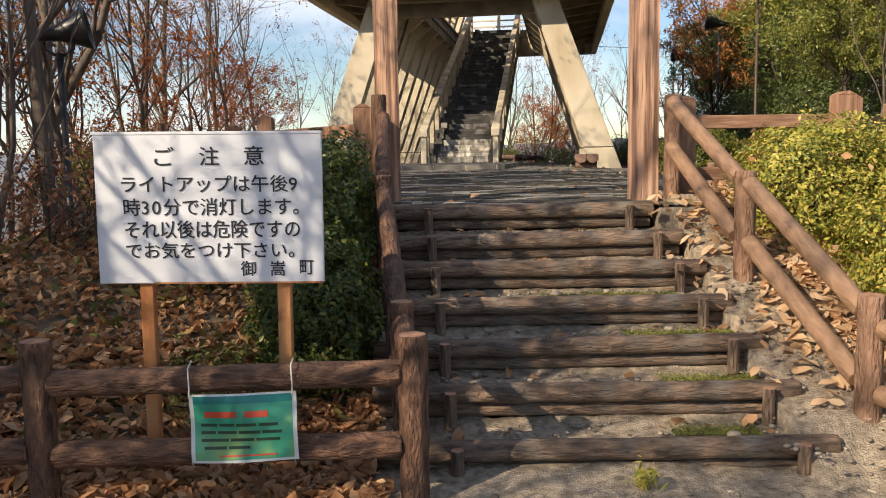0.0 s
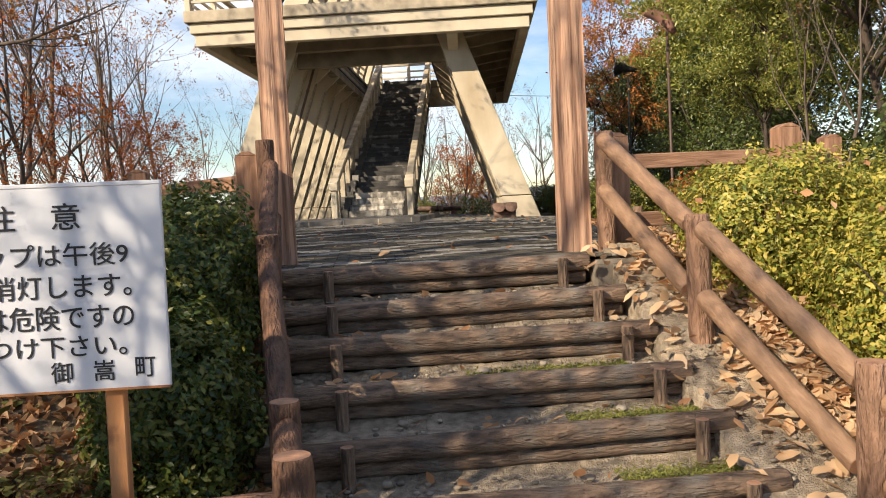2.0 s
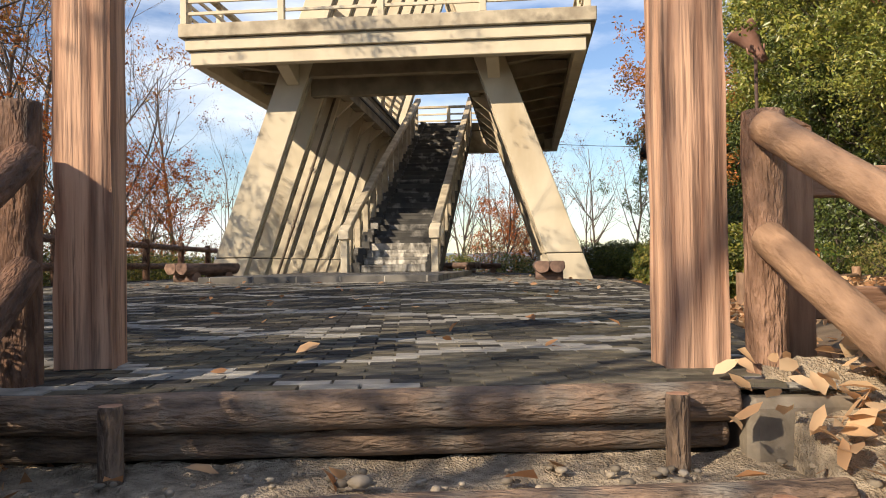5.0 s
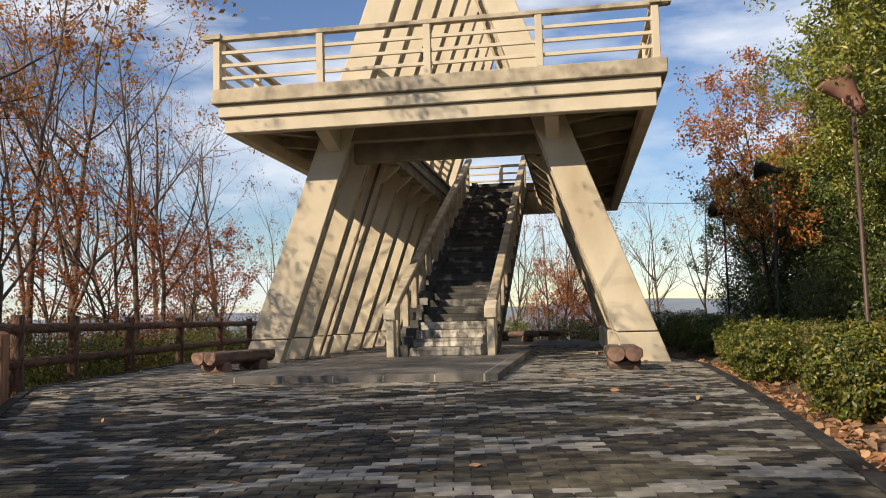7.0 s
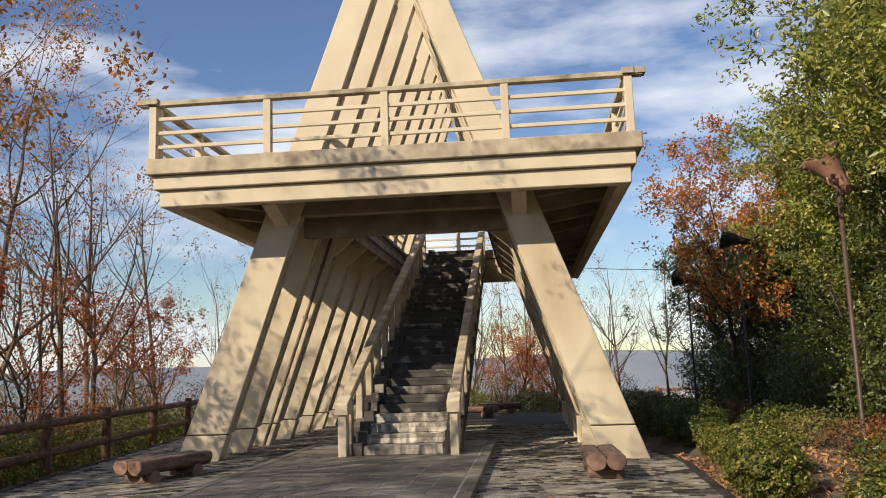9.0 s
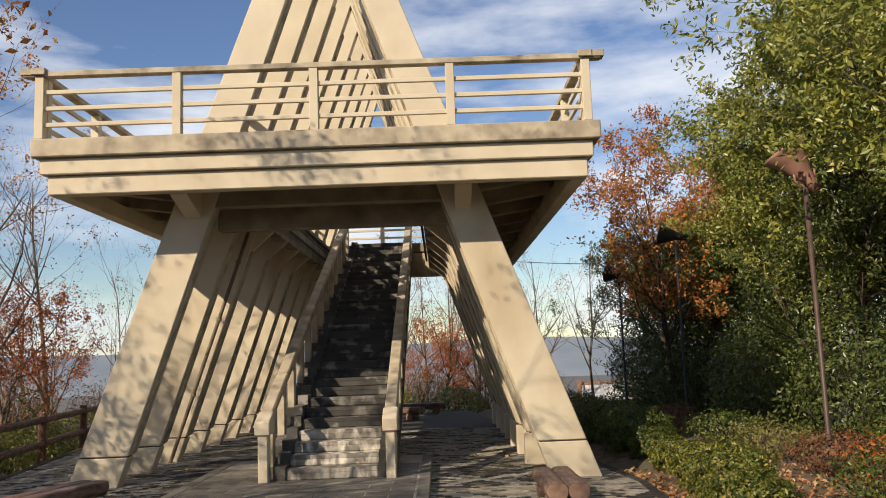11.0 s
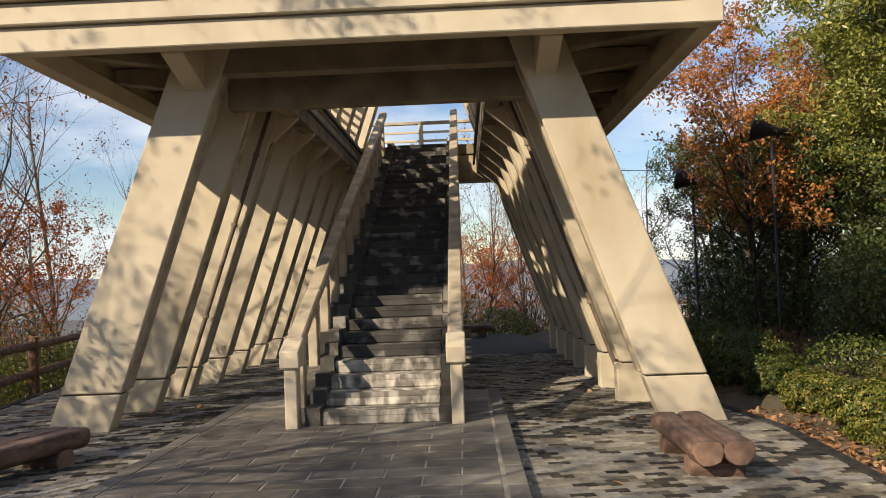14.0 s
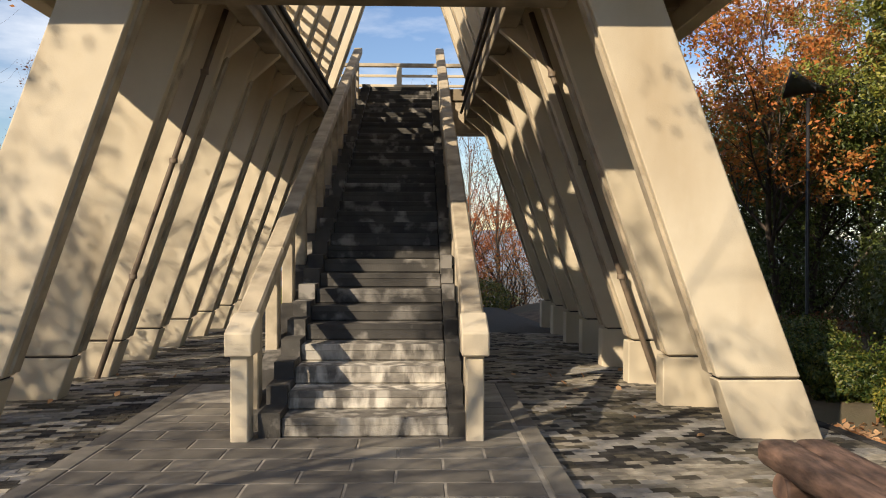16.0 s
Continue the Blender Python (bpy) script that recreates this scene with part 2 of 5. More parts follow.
GROUND = material("woodland_ground", (0.065, 0.045, 0.028), (0.21, 0.145, 0.085), 4.5, rough=0.95, bump=1.0, fine=45, stain=(0.10, 0.085, 0.05), stain_scale=0.6, stain_at=(0.45, 0.7), detail=9)
MOSS = material("green_moss", (0.11, 0.12, 0.02), (0.26, 0.26, 0.05), 30, rough=0.95, bump=1.0, fine=160)
PEBBLE = material("grey_pebble", (0.15, 0.125, 0.095), (0.38, 0.32, 0.24), 8, rough=0.8, bump=0.3, vary=0.4)
METAL_BROWN = material("brown_painted_metal", (0.24, 0.125, 0.095), (0.36, 0.20, 0.155), 7, rough=0.5, bump=0.1)
POLE = material("dark_brown_pole", (0.05, 0.032, 0.026), (0.10, 0.06, 0.048), 7, rough=0.55, bump=0.1)
METAL_BLACK = material("black_painted_metal", (0.012, 0.012, 0.014), (0.03, 0.03, 0.032), 7, rough=0.4, bump=0.05)
GLASS_DARK = material("lamp_glass", (0.03, 0.035, 0.04), (0.06, 0.065, 0.07), 3, rough=0.12, bump=0)
PIPE = material("grey_brown_pipe", (0.12, 0.09, 0.065), (0.2, 0.15, 0.1), 8, rough=0.6, bump=0.1)
SIGN_WHITE = material("white_enamel", (0.66, 0.68, 0.72), (0.72, 0.73, 0.76), 2.0, rough=0.35, bump=0.02, stain=(0.60, 0.60, 0.58), stain_scale=2.5, stain_at=(0.6, 0.9))
SIGN_INK = material("black_sign_ink", (0.012, 0.012, 0.016), (0.02, 0.02, 0.024), 8, rough=0.5, bump=0)
RUSTY = material("rusty_post", (0.36, 0.12, 0.03), (0.62, 0.30, 0.12), 5, stretch=(1, 1, 0.25), rough=0.7, bump=0.3, stain=(0.16, 0.05, 0.02), stain_scale=6, stain_at=(0.55, 0.7))
NOTICE_GREEN = material("green_print", (0.02, 0.26, 0.17), (0.08, 0.40, 0.24), 5, rough=0.3, bump=0.0, stain=(0.34, 0.44, 0.10), stain_scale=3.5, stain_at=(0.5, 0.72))
NOTICE_WHITE = material("laminate_border", (0.62, 0.64, 0.60), (0.72, 0.74, 0.70), 5, rough=0.3, bump=0)
NOTICE_TEAL = material("dark_teal_print", (0.01, 0.16, 0.15), (0.02, 0.22, 0.2), 5, rough=0.3, bump=0)
NOTICE_RED = material("red_print", (0.55, 0.07, 0.03), (0.62, 0.10, 0.05), 5, rough=0.4, bump=0)
NOTICE_INK = material("dark_green_print", (0.02, 0.05, 0.03), (0.03, 0.07, 0.04), 5, rough=0.4, bump=0)
STRING = material("tie_string", (0.6, 0.58, 0.5), (0.7, 0.68, 0.6), 8, bump=0)
BARK_GREY = material("grey_bark", (0.06, 0.045, 0.035), (0.20, 0.155, 0.12), 9, stretch=(1, 1, 0.25), rough=0.9, bump=0.8, fine=50)
BARK_DARK = material("dark_bark", (0.03, 0.022, 0.017), (0.10, 0.075, 0.055), 9, stretch=(1, 1, 0.25), rough=0.9, bump=0.8, fine=50)
LEAF_RUST = leaf_material("rust_leaves", [(0.28, 0.10, 0.04), (0.48, 0.19, 0.06), (0.58, 0.27, 0.085), (0.34, 0.19, 0.07), (0.48, 0.32, 0.10)])
LEAF_ORANGE = leaf_material("orange_leaves", [(0.40, 0.10, 0.02), (0.55, 0.17, 0.03), (0.30, 0.06, 0.02), (0.48, 0.22, 0.05)])
LEAF_MIX = leaf_material("turning_leaves", [(0.54, 0.17, 0.04), (0.46, 0.19, 0.055), (0.26, 0.17, 0.05), (0.62, 0.27, 0.065), (0.48, 0.13, 0.035), (0.36, 0.22, 0.065)])
LEAF_BROWN = leaf_material("brown_leaves", [(0.12, 0.05, 0.03), (0.20, 0.085, 0.05), (0.26, 0.12, 0.06), (0.16, 0.11, 0.05)])
LEAF_GREEN = leaf_material("evergreen_leaves", [(0.10, 0.14, 0.03), (0.19, 0.23, 0.04), (0.30, 0.32, 0.055), (0.42, 0.37, 0.085), (0.15, 0.19, 0.042), (0.35, 0.33, 0.07)], 0.38, 0.6)
LEAF_DARKGREEN = leaf_material("dark_evergreen_leaves", [(0.045, 0.07, 0.02), (0.08, 0.115, 0.027), (0.15, 0.18, 0.04), (0.065, 0.085, 0.025)], 0.38, 0.6)
LEAF_HEDGE = leaf_material("hedge_leaves", [(0.10, 0.145, 0.03), (0.26, 0.29, 0.05), (0.50, 0.44, 0.08), (0.66, 0.51, 0.12), (0.23, 0.26, 0.046), (0.46, 0.42, 0.07)], 0.45, 0.4)
LEAF_SHRUB = leaf_material("shrub_leaves", [(0.04, 0.075, 0.016), (0.10, 0.14, 0.025), (0.24, 0.24, 0.04), (0.38, 0.30, 0.055), (0.07, 0.11, 0.024), (0.16, 0.17, 0.035)], 0.4, 0.5)
# shrub leaves with shade put into a darker green
LEAF_HEDGE_SHADE = leaf_material("shaded_shrub_leaves", [(0.03, 0.06, 0.014), (0.055, 0.095, 0.018), (0.13, 0.16, 0.03), (0.22, 0.21, 0.04)], 0.4, 0.5)
LEAF_TAN = leaf_material("tan_leaf_litter", [(0.66, 0.42, 0.23), (0.74, 0.52, 0.31), (0.78, 0.57, 0.36), (0.56, 0.32, 0.16)], 0.8, 0.1)
LEAF_LITTER = leaf_material("leaf_litter", [(0.36, 0.18, 0.09), (0.58, 0.33, 0.17), (0.68, 0.45, 0.26), (0.29, 0.145, 0.072), (0.53, 0.27, 0.12)], 0.8, 0.1)
GRASS = leaf_material("dry_grass", [(0.10, 0.13, 0.03), (0.24, 0.20, 0.07), (0.16, 0.17, 0.04), (0.30, 0.24, 0.10)], 0.7, 0.2)
# wooded far ground, tinted bluish to stand in for haze
FAR_GROUND_HAZE = material("far_hazy_slope", (0.085, 0.09, 0.085), (0.15, 0.14, 0.125), 0.12, rough=1.0, bump=0, stain=(0.11, 0.12, 0.13), stain_scale=0.02)
# hill colour made pale and bluish in place of air haze
FAR_HILL_HAZE = material("distant_hazy_hill", (0.16, 0.20, 0.24), (0.23, 0.26, 0.29), 0.01, rough=1.0, bump=0)


# ---- builders ----
def mesh_of(name, verts, faces, mats, slots=None, smooth=False):
    me = bpy.data.meshes.new(name)
    me.from_pydata([tuple(v) for v in verts], [], [tuple(f) for f in faces])
    for m in (mats if isinstance(mats, (list, tuple)) else [mats]):
        me.materials.append(m)
    if slots is not None:
        me.polygons.foreach_set("material_index", list(slots))
    if smooth:
        me.polygons.foreach_set("use_smooth", [True] * len(me.polygons))
    me.update()
    return me


def thing(name, label, category, at=None, group="", kind=""):
    ob = new(name)
    if at is not None:
        ob.matrix_world = at
    return tagged(ob, label, category, group, kind)


def part(name, data, mat, parent, label="", at=None):
    """Links a bmesh or a mesh as one object under a thing or under a part."""
    if isinstance(data, bmesh.types.BMesh):
        me = bpy.data.meshes.new(name)
        data.to_mesh(me)
        data.free()
        me.materials.append(mat)
        data = me
    ob = new(name, data)
    ob.parent = parent
    if at is not None:
        ob.matrix_local = at
    if label:
        ob["label"] = label
    return ob


def box(x0, x1, y0, y1, z0, z1, bevel=0.008):
    bm = bmesh.new()
    bmesh.ops.create_cube(bm, size=1)
    bmesh.ops.scale(bm, vec=(x1 - x0, y1 - y0, z1 - z0), verts=bm.verts)
    bmesh.ops.translate(bm, vec=((x0 + x1) / 2, (y0 + y1) / 2, (z0 + z1) / 2), verts=bm.verts)
    if bevel:
        bmesh.ops.bevel(bm, geom=bm.edges[:], offset=bevel, segments=1, affect="EDGES")
    return bm


def prism(points, axis, a, b, bevel=0.0):
    """A polygon, given in the two other axes, drawn out along axis from a to b."""
    def put(u, v, w):
        return {"x": (w, u, v), "y": (u, w, v), "z": (u, v, w)}[axis]
    bm = bmesh.new()
    lo = [bm.verts.new(put(u, v, a)) for u, v in points]
    hi = [bm.verts.new(put(u, v, b)) for u, v in points]
    bm.faces.new(lo)
    bm.faces.new(hi)
    for i in range(len(points)):
        j = (i + 1) % len(points)
        bm.faces.new((lo[i], lo[j], hi[j], hi[i]))
    bmesh.ops.recalc_face_normals(bm, faces=bm.faces)
    if bevel:
        bmesh.ops.bevel(bm, geom=bm.edges[:], offset=bevel, segments=1, affect="EDGES")
    return bm


def log_mesh(name, length, radius, bark, end, rough=0.06, seed=0, sides=16, rings=14):
    """A log along +z from the origin: uneven bark, sawn ends with a worn rim."""
    rnd = random.Random(seed)
    off = Vector((rnd.random() * 50, rnd.random() * 50, 0))
    verts, faces, slots = [], [], []
    zs = [0, 0.012] + [length * (i + 1) / (rings + 1) for i in range(rings)] + [length - 0.012, length]
    for k, z in enumerate(zs):
        rim = 0.93 if k in (0, len(zs) - 1) else 1.0
        for s in range(sides):
            a = 2 * math.pi * s / sides
            p = Vector((math.cos(a), math.sin(a), z / radius * 0.22)) * 2.2 + off
            r = radius * rim * (1 + rough * noise.noise(p) + rough * 0.8 * noise.noise(p * 3.1))
            verts.append((r * math.cos(a), r * math.sin(a), z))
    for k in range(len(zs) - 1):
        for s in range(sides):
            t = (s + 1) % sides
            faces.append((k * sides + s, k * sides + t, (k + 1) * sides + t, (k + 1) * sides + s))
            slots.append(0)
    faces.append(tuple(reversed(range(sides))))
    faces.append(tuple(range((len(zs) - 1) * sides, len(zs) * sides)))
    slots += [1, 1]
    me = mesh_of(name, verts, faces, [bark, end], slots)
    me.polygons.foreach_set("use_smooth", [f < len(faces) - 2 for f in range(len(faces))])
    return me


def along(p, q):
    """The pose whose +z runs from p towards q."""
    return Matrix.Translation(p) @ (Vector(q) - Vector(p)).to_track_quat("Z", "Y").to_matrix().to_4x4()


def log_part(name, p, q, radius, parent, bark=None, seed=0, rough=0.06, label=""):
    me = log_mesh(name, (Vector(q) - Vector(p)).length, radius, bark or BARK_LOG, LOG_END, rough, seed)
    return part(name, me, None, parent, label, along(p, q))


def tubes(lines, sides=5):
    """Verts and faces of tapered tubes; each line is a list of (point, radius)."""
    verts, faces = [], []
    for line in lines:
        base = len(verts)
        for i, (p, r) in enumerate(line):
            a, b = line[max(i - 1, 0)][0], line[min(i + 1, len(line) - 1)][0]
            q = (b - a).to_track_quat("Z", "Y")
            for s in range(sides):
                t = 2 * math.pi * s / sides
                verts.append(p + q @ Vector((r * math.cos(t), r * math.sin(t), 0)))
        for i in range(len(line) - 1):
            for s in range(sides):
                t = (s + 1) % sides
                faces.append((base + i * sides + s, base + i * sides + t, base + (i + 1) * sides + t, base + (i + 1) * sides + s))
        faces.append(tuple(base + (len(line) - 1) * sides + s for s in range(sides)))
    return verts, faces


def pipe_part(name, points, radius, mat, parent, label="", sides=8):
    v, f = tubes([[(Vector(p), radius) for p in points]], sides)
    return part(name, mesh_of(name, v, f, mat, smooth=True), None, parent, label)


def leaves_mesh(name, centres, sizes, mat, rng, up=0.0, outward=None, narrow=0.45, bend=0.25):
    """Many small pointed leaves, each of two triangles folded along the rib."""
    c = np.asarray(centres, float)
    n = len(c)
    d = rng.normal(size=(n, 3))
    if outward is not None:
        d = d * 0.75 + outward
    d[:, 2] += up
    d /= np.linalg.norm(d, axis=1)[:, None] + 1e-9
    e = np.cross(d, rng.normal(size=(n, 3)))
    e /= np.linalg.norm(e, axis=1)[:, None] + 1e-9
    f = np.cross(d, e)
    s = np.asarray(sizes, float).reshape(n, 1)
    v = np.empty((n, 4, 3))
    v[:, 0] = c - e * s * 0.5
    v[:, 1] = c + f * s * narrow * 0.5 + d * s * bend * 0.3
    v[:, 2] = c + e * s * 0.5
    v[:, 3] = c - f * s * narrow * 0.5 + d * s * bend * 0.3
    i = np.arange(n)[:, None] * 4
    tri = np.concatenate([i + np.array([0, 1, 2]), i + np.array([0, 2, 3])], axis=1).reshape(-1, 3)
    me = bpy.data.meshes.new(name)
    me.vertices.add(n * 4)
    me.vertices.foreach_set("co", v.reshape(-1))
    me.loops.add(len(tri) * 3)
    me.loops.foreach_set("vertex_index", tri.reshape(-1))
    me.polygons.add(len(tri))
    me.polygons.foreach_set("loop_start", np.arange(len(tri)) * 3)
    me.polygons.foreach_set("loop_total", np.full(len(tri), 3))
    me.materials.append(mat)
    me.update(calc_edges=True)
    me.validate()
    return me


def broad_leaves_mesh(name, centres, sizes, mat, rng, up=1.3):
    """Fallen broad leaves: an oval blade of eight triangles, curled across the rib and along it."""
    c = np.asarray(centres, float)
    n = len(c)
    d = rng.normal(size=(n, 3))
    d[:, 2] = np.abs(d[:, 2]) + up
    d /= np.linalg.norm(d, axis=1)[:, None]
    e = np.cross(d, rng.normal(size=(n, 3)))
    e /= np.linalg.norm(e, axis=1)[:, None]
    f = np.cross(d, e)
    s = np.asarray(sizes, float).reshape(n, 1)
    curl = rng.uniform(-0.15, 0.55, (n, 1))
    arch = rng.uniform(-0.1, 0.35, (n, 1))
    wide = rng.uniform(0.20, 0.30, (n, 1))
    v = np.empty((n, 8, 3))
    for k, (t, w) in enumerate(((-0.5, 0), (-0.2, 0), (-0.2, 1), (-0.2, -1), (0.18, 0), (0.18, 0.86), (0.18, -0.86), (0.5, 0))):
        v[:, k] = c + e * s * t + f * s * wide * w + d * s * (arch * (0.25 - t * t) + curl * wide * abs(w) * rng.uniform(0.4, 1.4, (n, 1)))
    one = np.array([(0, 1, 2), (0, 3, 1), (1, 4, 5), (1, 5, 2), (1, 3, 6), (1, 6, 4), (4, 7, 5), (4, 6, 7)])
    tri = (np.arange(n)[:, None, None] * 8 + one[None]).reshape(-1, 3)
    me = bpy.data.meshes.new(name)
    me.vertices.add(n * 8)
    me.vertices.foreach_set("co", v.reshape(-1))
    me.loops.add(len(tri) * 3)
    me.loops.foreach_set("vertex_index", tri.reshape(-1))
    me.polygons.add(len(tri))
    me.polygons.foreach_set("loop_start", np.arange(len(tri)) * 3)
    me.polygons.foreach_set("loop_total", np.full(len(tri), 3))
    me.materials.append(mat)
    me.update(calc_edges=True)
    me.validate()
    return me


# ---- ground ----
TERRACE_Z = 1.34


def smooth(a, b, v):
    t = min(max((v - a) / (b - a), 0.0), 1.0)
    return t * t * (3 - 2 * t)


def terrace_z(x, y):
    """The paving rises a little to the tower and falls to both sides."""
    return 1.33 + 0.16 * smooth(7.5, 17.0, y) - 0.04 * max(0.0, min(x, 5.0) - 1.6) - 0.014 * max(0.0, -x - 1.8)


STEP_Y, STEP_GO = 4.45, 0.442
STEP_Z = (0.17, 0.36, 0.56, 0.75, 0.94, 1.13, 1.33)
LEFT_EDGE = ((-0.95, 7.3), (-5.1, 17.4), (-5.1, 37.0))
RIGHT_EDGE = ((2.25, 7.3), (3.1, 11.2), (4.95, 20.5), (5.4, 37.0))


def edge_x(edge, y):
    for (x0, y0), (x1, y1) in zip(edge, edge[1:]):
        if y <= y1:
            return x0 + (x1 - x0) * max(0.0, (y - y0) / (y1 - y0))
    return edge[-1][0]


def ground_height(x, y):
    r = math.hypot(x, y - 15)
    z = -0.03 + 1.22 * smooth(3.9, 7.9, y + 0.25 * max(0.0, -x - 0.6))
    if y > 7.3 and edge_x(LEFT_EDGE, y) - 0.05 < x < edge_x(RIGHT_EDGE, y) + 0.05 and y < 37:
        return terrace_z(x, y) - 0.12
    if -0.4 < x < 2.15 and 4.2 < y < 7.4:
        return -0.1 + 1.2 * (y - 4.45) / 2.7 - 0.12
    left = edge_x(LEFT_EDGE, y) - 0.6 if y > 7.3 else -2.3
    right = edge_x(RIGHT_EDGE, y) if y > 7.3 else 2.4
    if x < left:
        z -= 0.30 * (left - x) * smooth(0, 3, left - x) * smooth(1.5, 6.0, y)
    if x > right:
        z += 0.22 * smooth(0, 1.5, x - right) - 0.10 * max(0.0, x - right - 6)
    if y > 38:
        z -= 0.25 * (y - 38)
    z += 0.05 * noise.noise(Vector((x * 0.9, y * 0.9, 0))) + 0.02 * noise.noise(Vector((x * 3.1, y * 3.1, 4)))
    z = max(z, -14.0)
    if r > 60:
        z += (-46 - z) * smooth(60, 260, r)
    return z


def spread(lo, hi, step, grow, limit):
    out = [lo + i * step for i in range(int((hi - lo) / step) + 1)]
    d, s = step, out[-1]
    while s < limit:
        d *= grow
        s += d
        out.append(s)
    d, s = step, out[0]
    while s > -limit:
        d *= grow
        s -= d
        out.insert(0, s)
    return out


gx, gy = spread(-9.0, 9.0, 0.2, 1.22, 2600.0), spread(-1.0, 24.0, 0.2, 1.22, 2600.0)
verts = [(x, y, ground_height(x, y)) for y in gy for x in gx]
w = len(gx)
faces = [(j * w + i, j * w + i + 1, (j + 1) * w + i + 1, (j + 1) * w + i) for j in range(len(gy) - 1) for i in range(w - 1)]
far_face = [1 if math.hypot(verts[f[0]][0], verts[f[0]][1] - 15) > 42 else 0 for f in faces]
ground = new("ground", mesh_of("ground", verts, faces, [GROUND, FAR_GROUND_HAZE], far_face, True))
tagged(ground, "brown woodland soil falling away round a hilltop terrace", "ground", kind="structure")

# far hills, a long low ridge round the horizon, with haze in their colour
verts, faces = [], []
N = 160
for i in range(N):
    a = 2 * math.pi * i / N
    h = 26 + 34 * noise.noise(Vector((math.cos(a) * 2.3, math.sin(a) * 2.3, 7))) + 16 * noise.noise(Vector((math.cos(a) * 7, math.sin(a) * 7, 2)))
    for r, z in ((1500, -60), (1750, h * 0.55), (2000, h)):
        verts.append((r * math.sin(a), r * math.cos(a), z))
for i in range(N):
    j = (i + 1) % N
    for k in range(2):
        faces.append((i * 3 + k, j * 3 + k, j * 3 + k + 1, i * 3 + k + 1))
tagged(new("backdrop", mesh_of("backdrop", verts, faces, FAR_HILL_HAZE, smooth=True)), "wooded hills on the horizon, painted pale blue-grey for haze", "hills", kind="structure")

# ---- observation tower ----
S = 1.0714                      # metres to a unit of the tower's plan
TOWER = pose(0.536, 21.21, 1.321, 0, 0, -8.2)
XC = -0.08                      # the middle of the tower
FIN_Y = [0.45 + 1.36 * k for k in range(9)]
FIN_T = 0.24
tower = thing("observation_tower", "cream concrete observation tower of crossed leaning slabs with a deck", "tower", TOWER)


def scaled(bm):
    bmesh.ops.scale(bm, vec=(S, S, S), verts=bm.verts)
    return bm


def fin_x(z, outer):
    return (3.62 - 0.372 * (z - 0.55)) if outer else (2.92 - 0.347 * (z - 0.55))


TOP_Z = 10.4
for side in (-1, 1):
    for k, y in enumerate(FIN_Y):
        if side == 1 and k == 8:
            continue
        y0 = y + (0.0 if side == 1 else 0.02)
        z0 = -0.15
        pts = [(XC + side * fin_x(0.57, False), 0.57), (XC + side * fin_x(0.57, True), 0.57), (XC + side * fin_x(TOP_Z, True), TOP_Z), (XC + side * fin_x(TOP_Z, False), TOP_Z)]
        fin = part("leaning_slab", scaled(prism(pts, "y", y0, y0 + FIN_T, 0.012)), CONCRETE, tower)
        inner = fin_x(z0, False) if side == -1 or k == 0 else fin_x(0.57, False) - 0.05
        foot = [(XC + side * inner, z0), (XC + side * fin_x(z0, True), z0), (XC + side * fin_x(0.55, True), 0.55), (XC + side * (fin_x(0.55, False) - (0.05 if side == 1 and k else 0)), 0.55)]
        part("slab_foot", scaled(prism(foot, "y", y0 - 0.004, y0 + FIN_T + 0.004, 0.01)), CONCRETE, fin)
        mid = [(XC + side * (fin_x(0.54, False) + 0.03), 0.54), (XC + side * (fin_x(0.54, True) - 0.03), 0.54), (XC + side * (fin_x(0.58, True) - 0.03), 0.58), (XC + side * (fin_x(0.58, False) + 0.03), 0.58)]
        part("joint", scaled(prism(mid, "y", y0 + 0.02, y0 + FIN_T - 0.02)), SEAM, fin, "dark open joint above the foot")
        # a raised strip down the inner edge of the slab
        strip = [(XC + side * (fin_x(0.6, False) - 0.03), 0.6), (XC + side * (fin_x(0.6, False) + 0.01), 0.6), (XC + side * (fin_x(8.4, False) + 0.01), 8.4), (XC + side * (fin_x(8.4, False) - 0.03), 8.4)]
        part("edge_strip", scaled(prism(strip, "y", y0 + 0.09, y0 + FIN_T - 0.01)), CONCRETE_DIRTY_SHADED, fin)
        # haunch under the deck's inner beam
        if k > 1:
            part("haunch", scaled(prism([(XC + side * (fin_x(3.72, False) + 0.05), 3.72), (XC + side * 1.38, 4.14), (XC + side * 1.38, 4.2), (XC + side * (fin_x(3.72, False) + 0.05), 4.2)], "y", y0 + 0.06, y0 + FIN_T - 0.06, 0.008)), CONCRETE, tower)

DECK_Y0, DECK_Y1 = -0.5, 13.0
WELL_Y0, WELL_Y1 = 1.3, 10.7
WELL_X = 1.36
# fascia in three stepped courses
for name, half, z0, z1, dy in (("fascia_bottom", 3.68, 4.18, 4.44, 0.0), ("fascia_middle", 3.76, 4.45, 4.67, -0.07), ("fascia_top", 3.86, 4.68, 4.93, -0.15)):
    x0, x1, ya, yb = XC - half, XC + half, DECK_Y0 + dy, DECK_Y1 - dy
    for (a, b, c, d) in ((x0, x1, ya, ya + 0.2), (x0, x1, yb - 0.2, yb), (x0, x0 + 0.2, ya + 0.2, yb - 0.2), (x1 - 0.2, x1, ya + 0.2, yb - 0.2)):
        part(name, scaled(box(a, b, c, d, z0, z1, 0.012)), CONCRETE if name != "fascia_top" else CONCRETE_DIRTY_SHADED, tower)
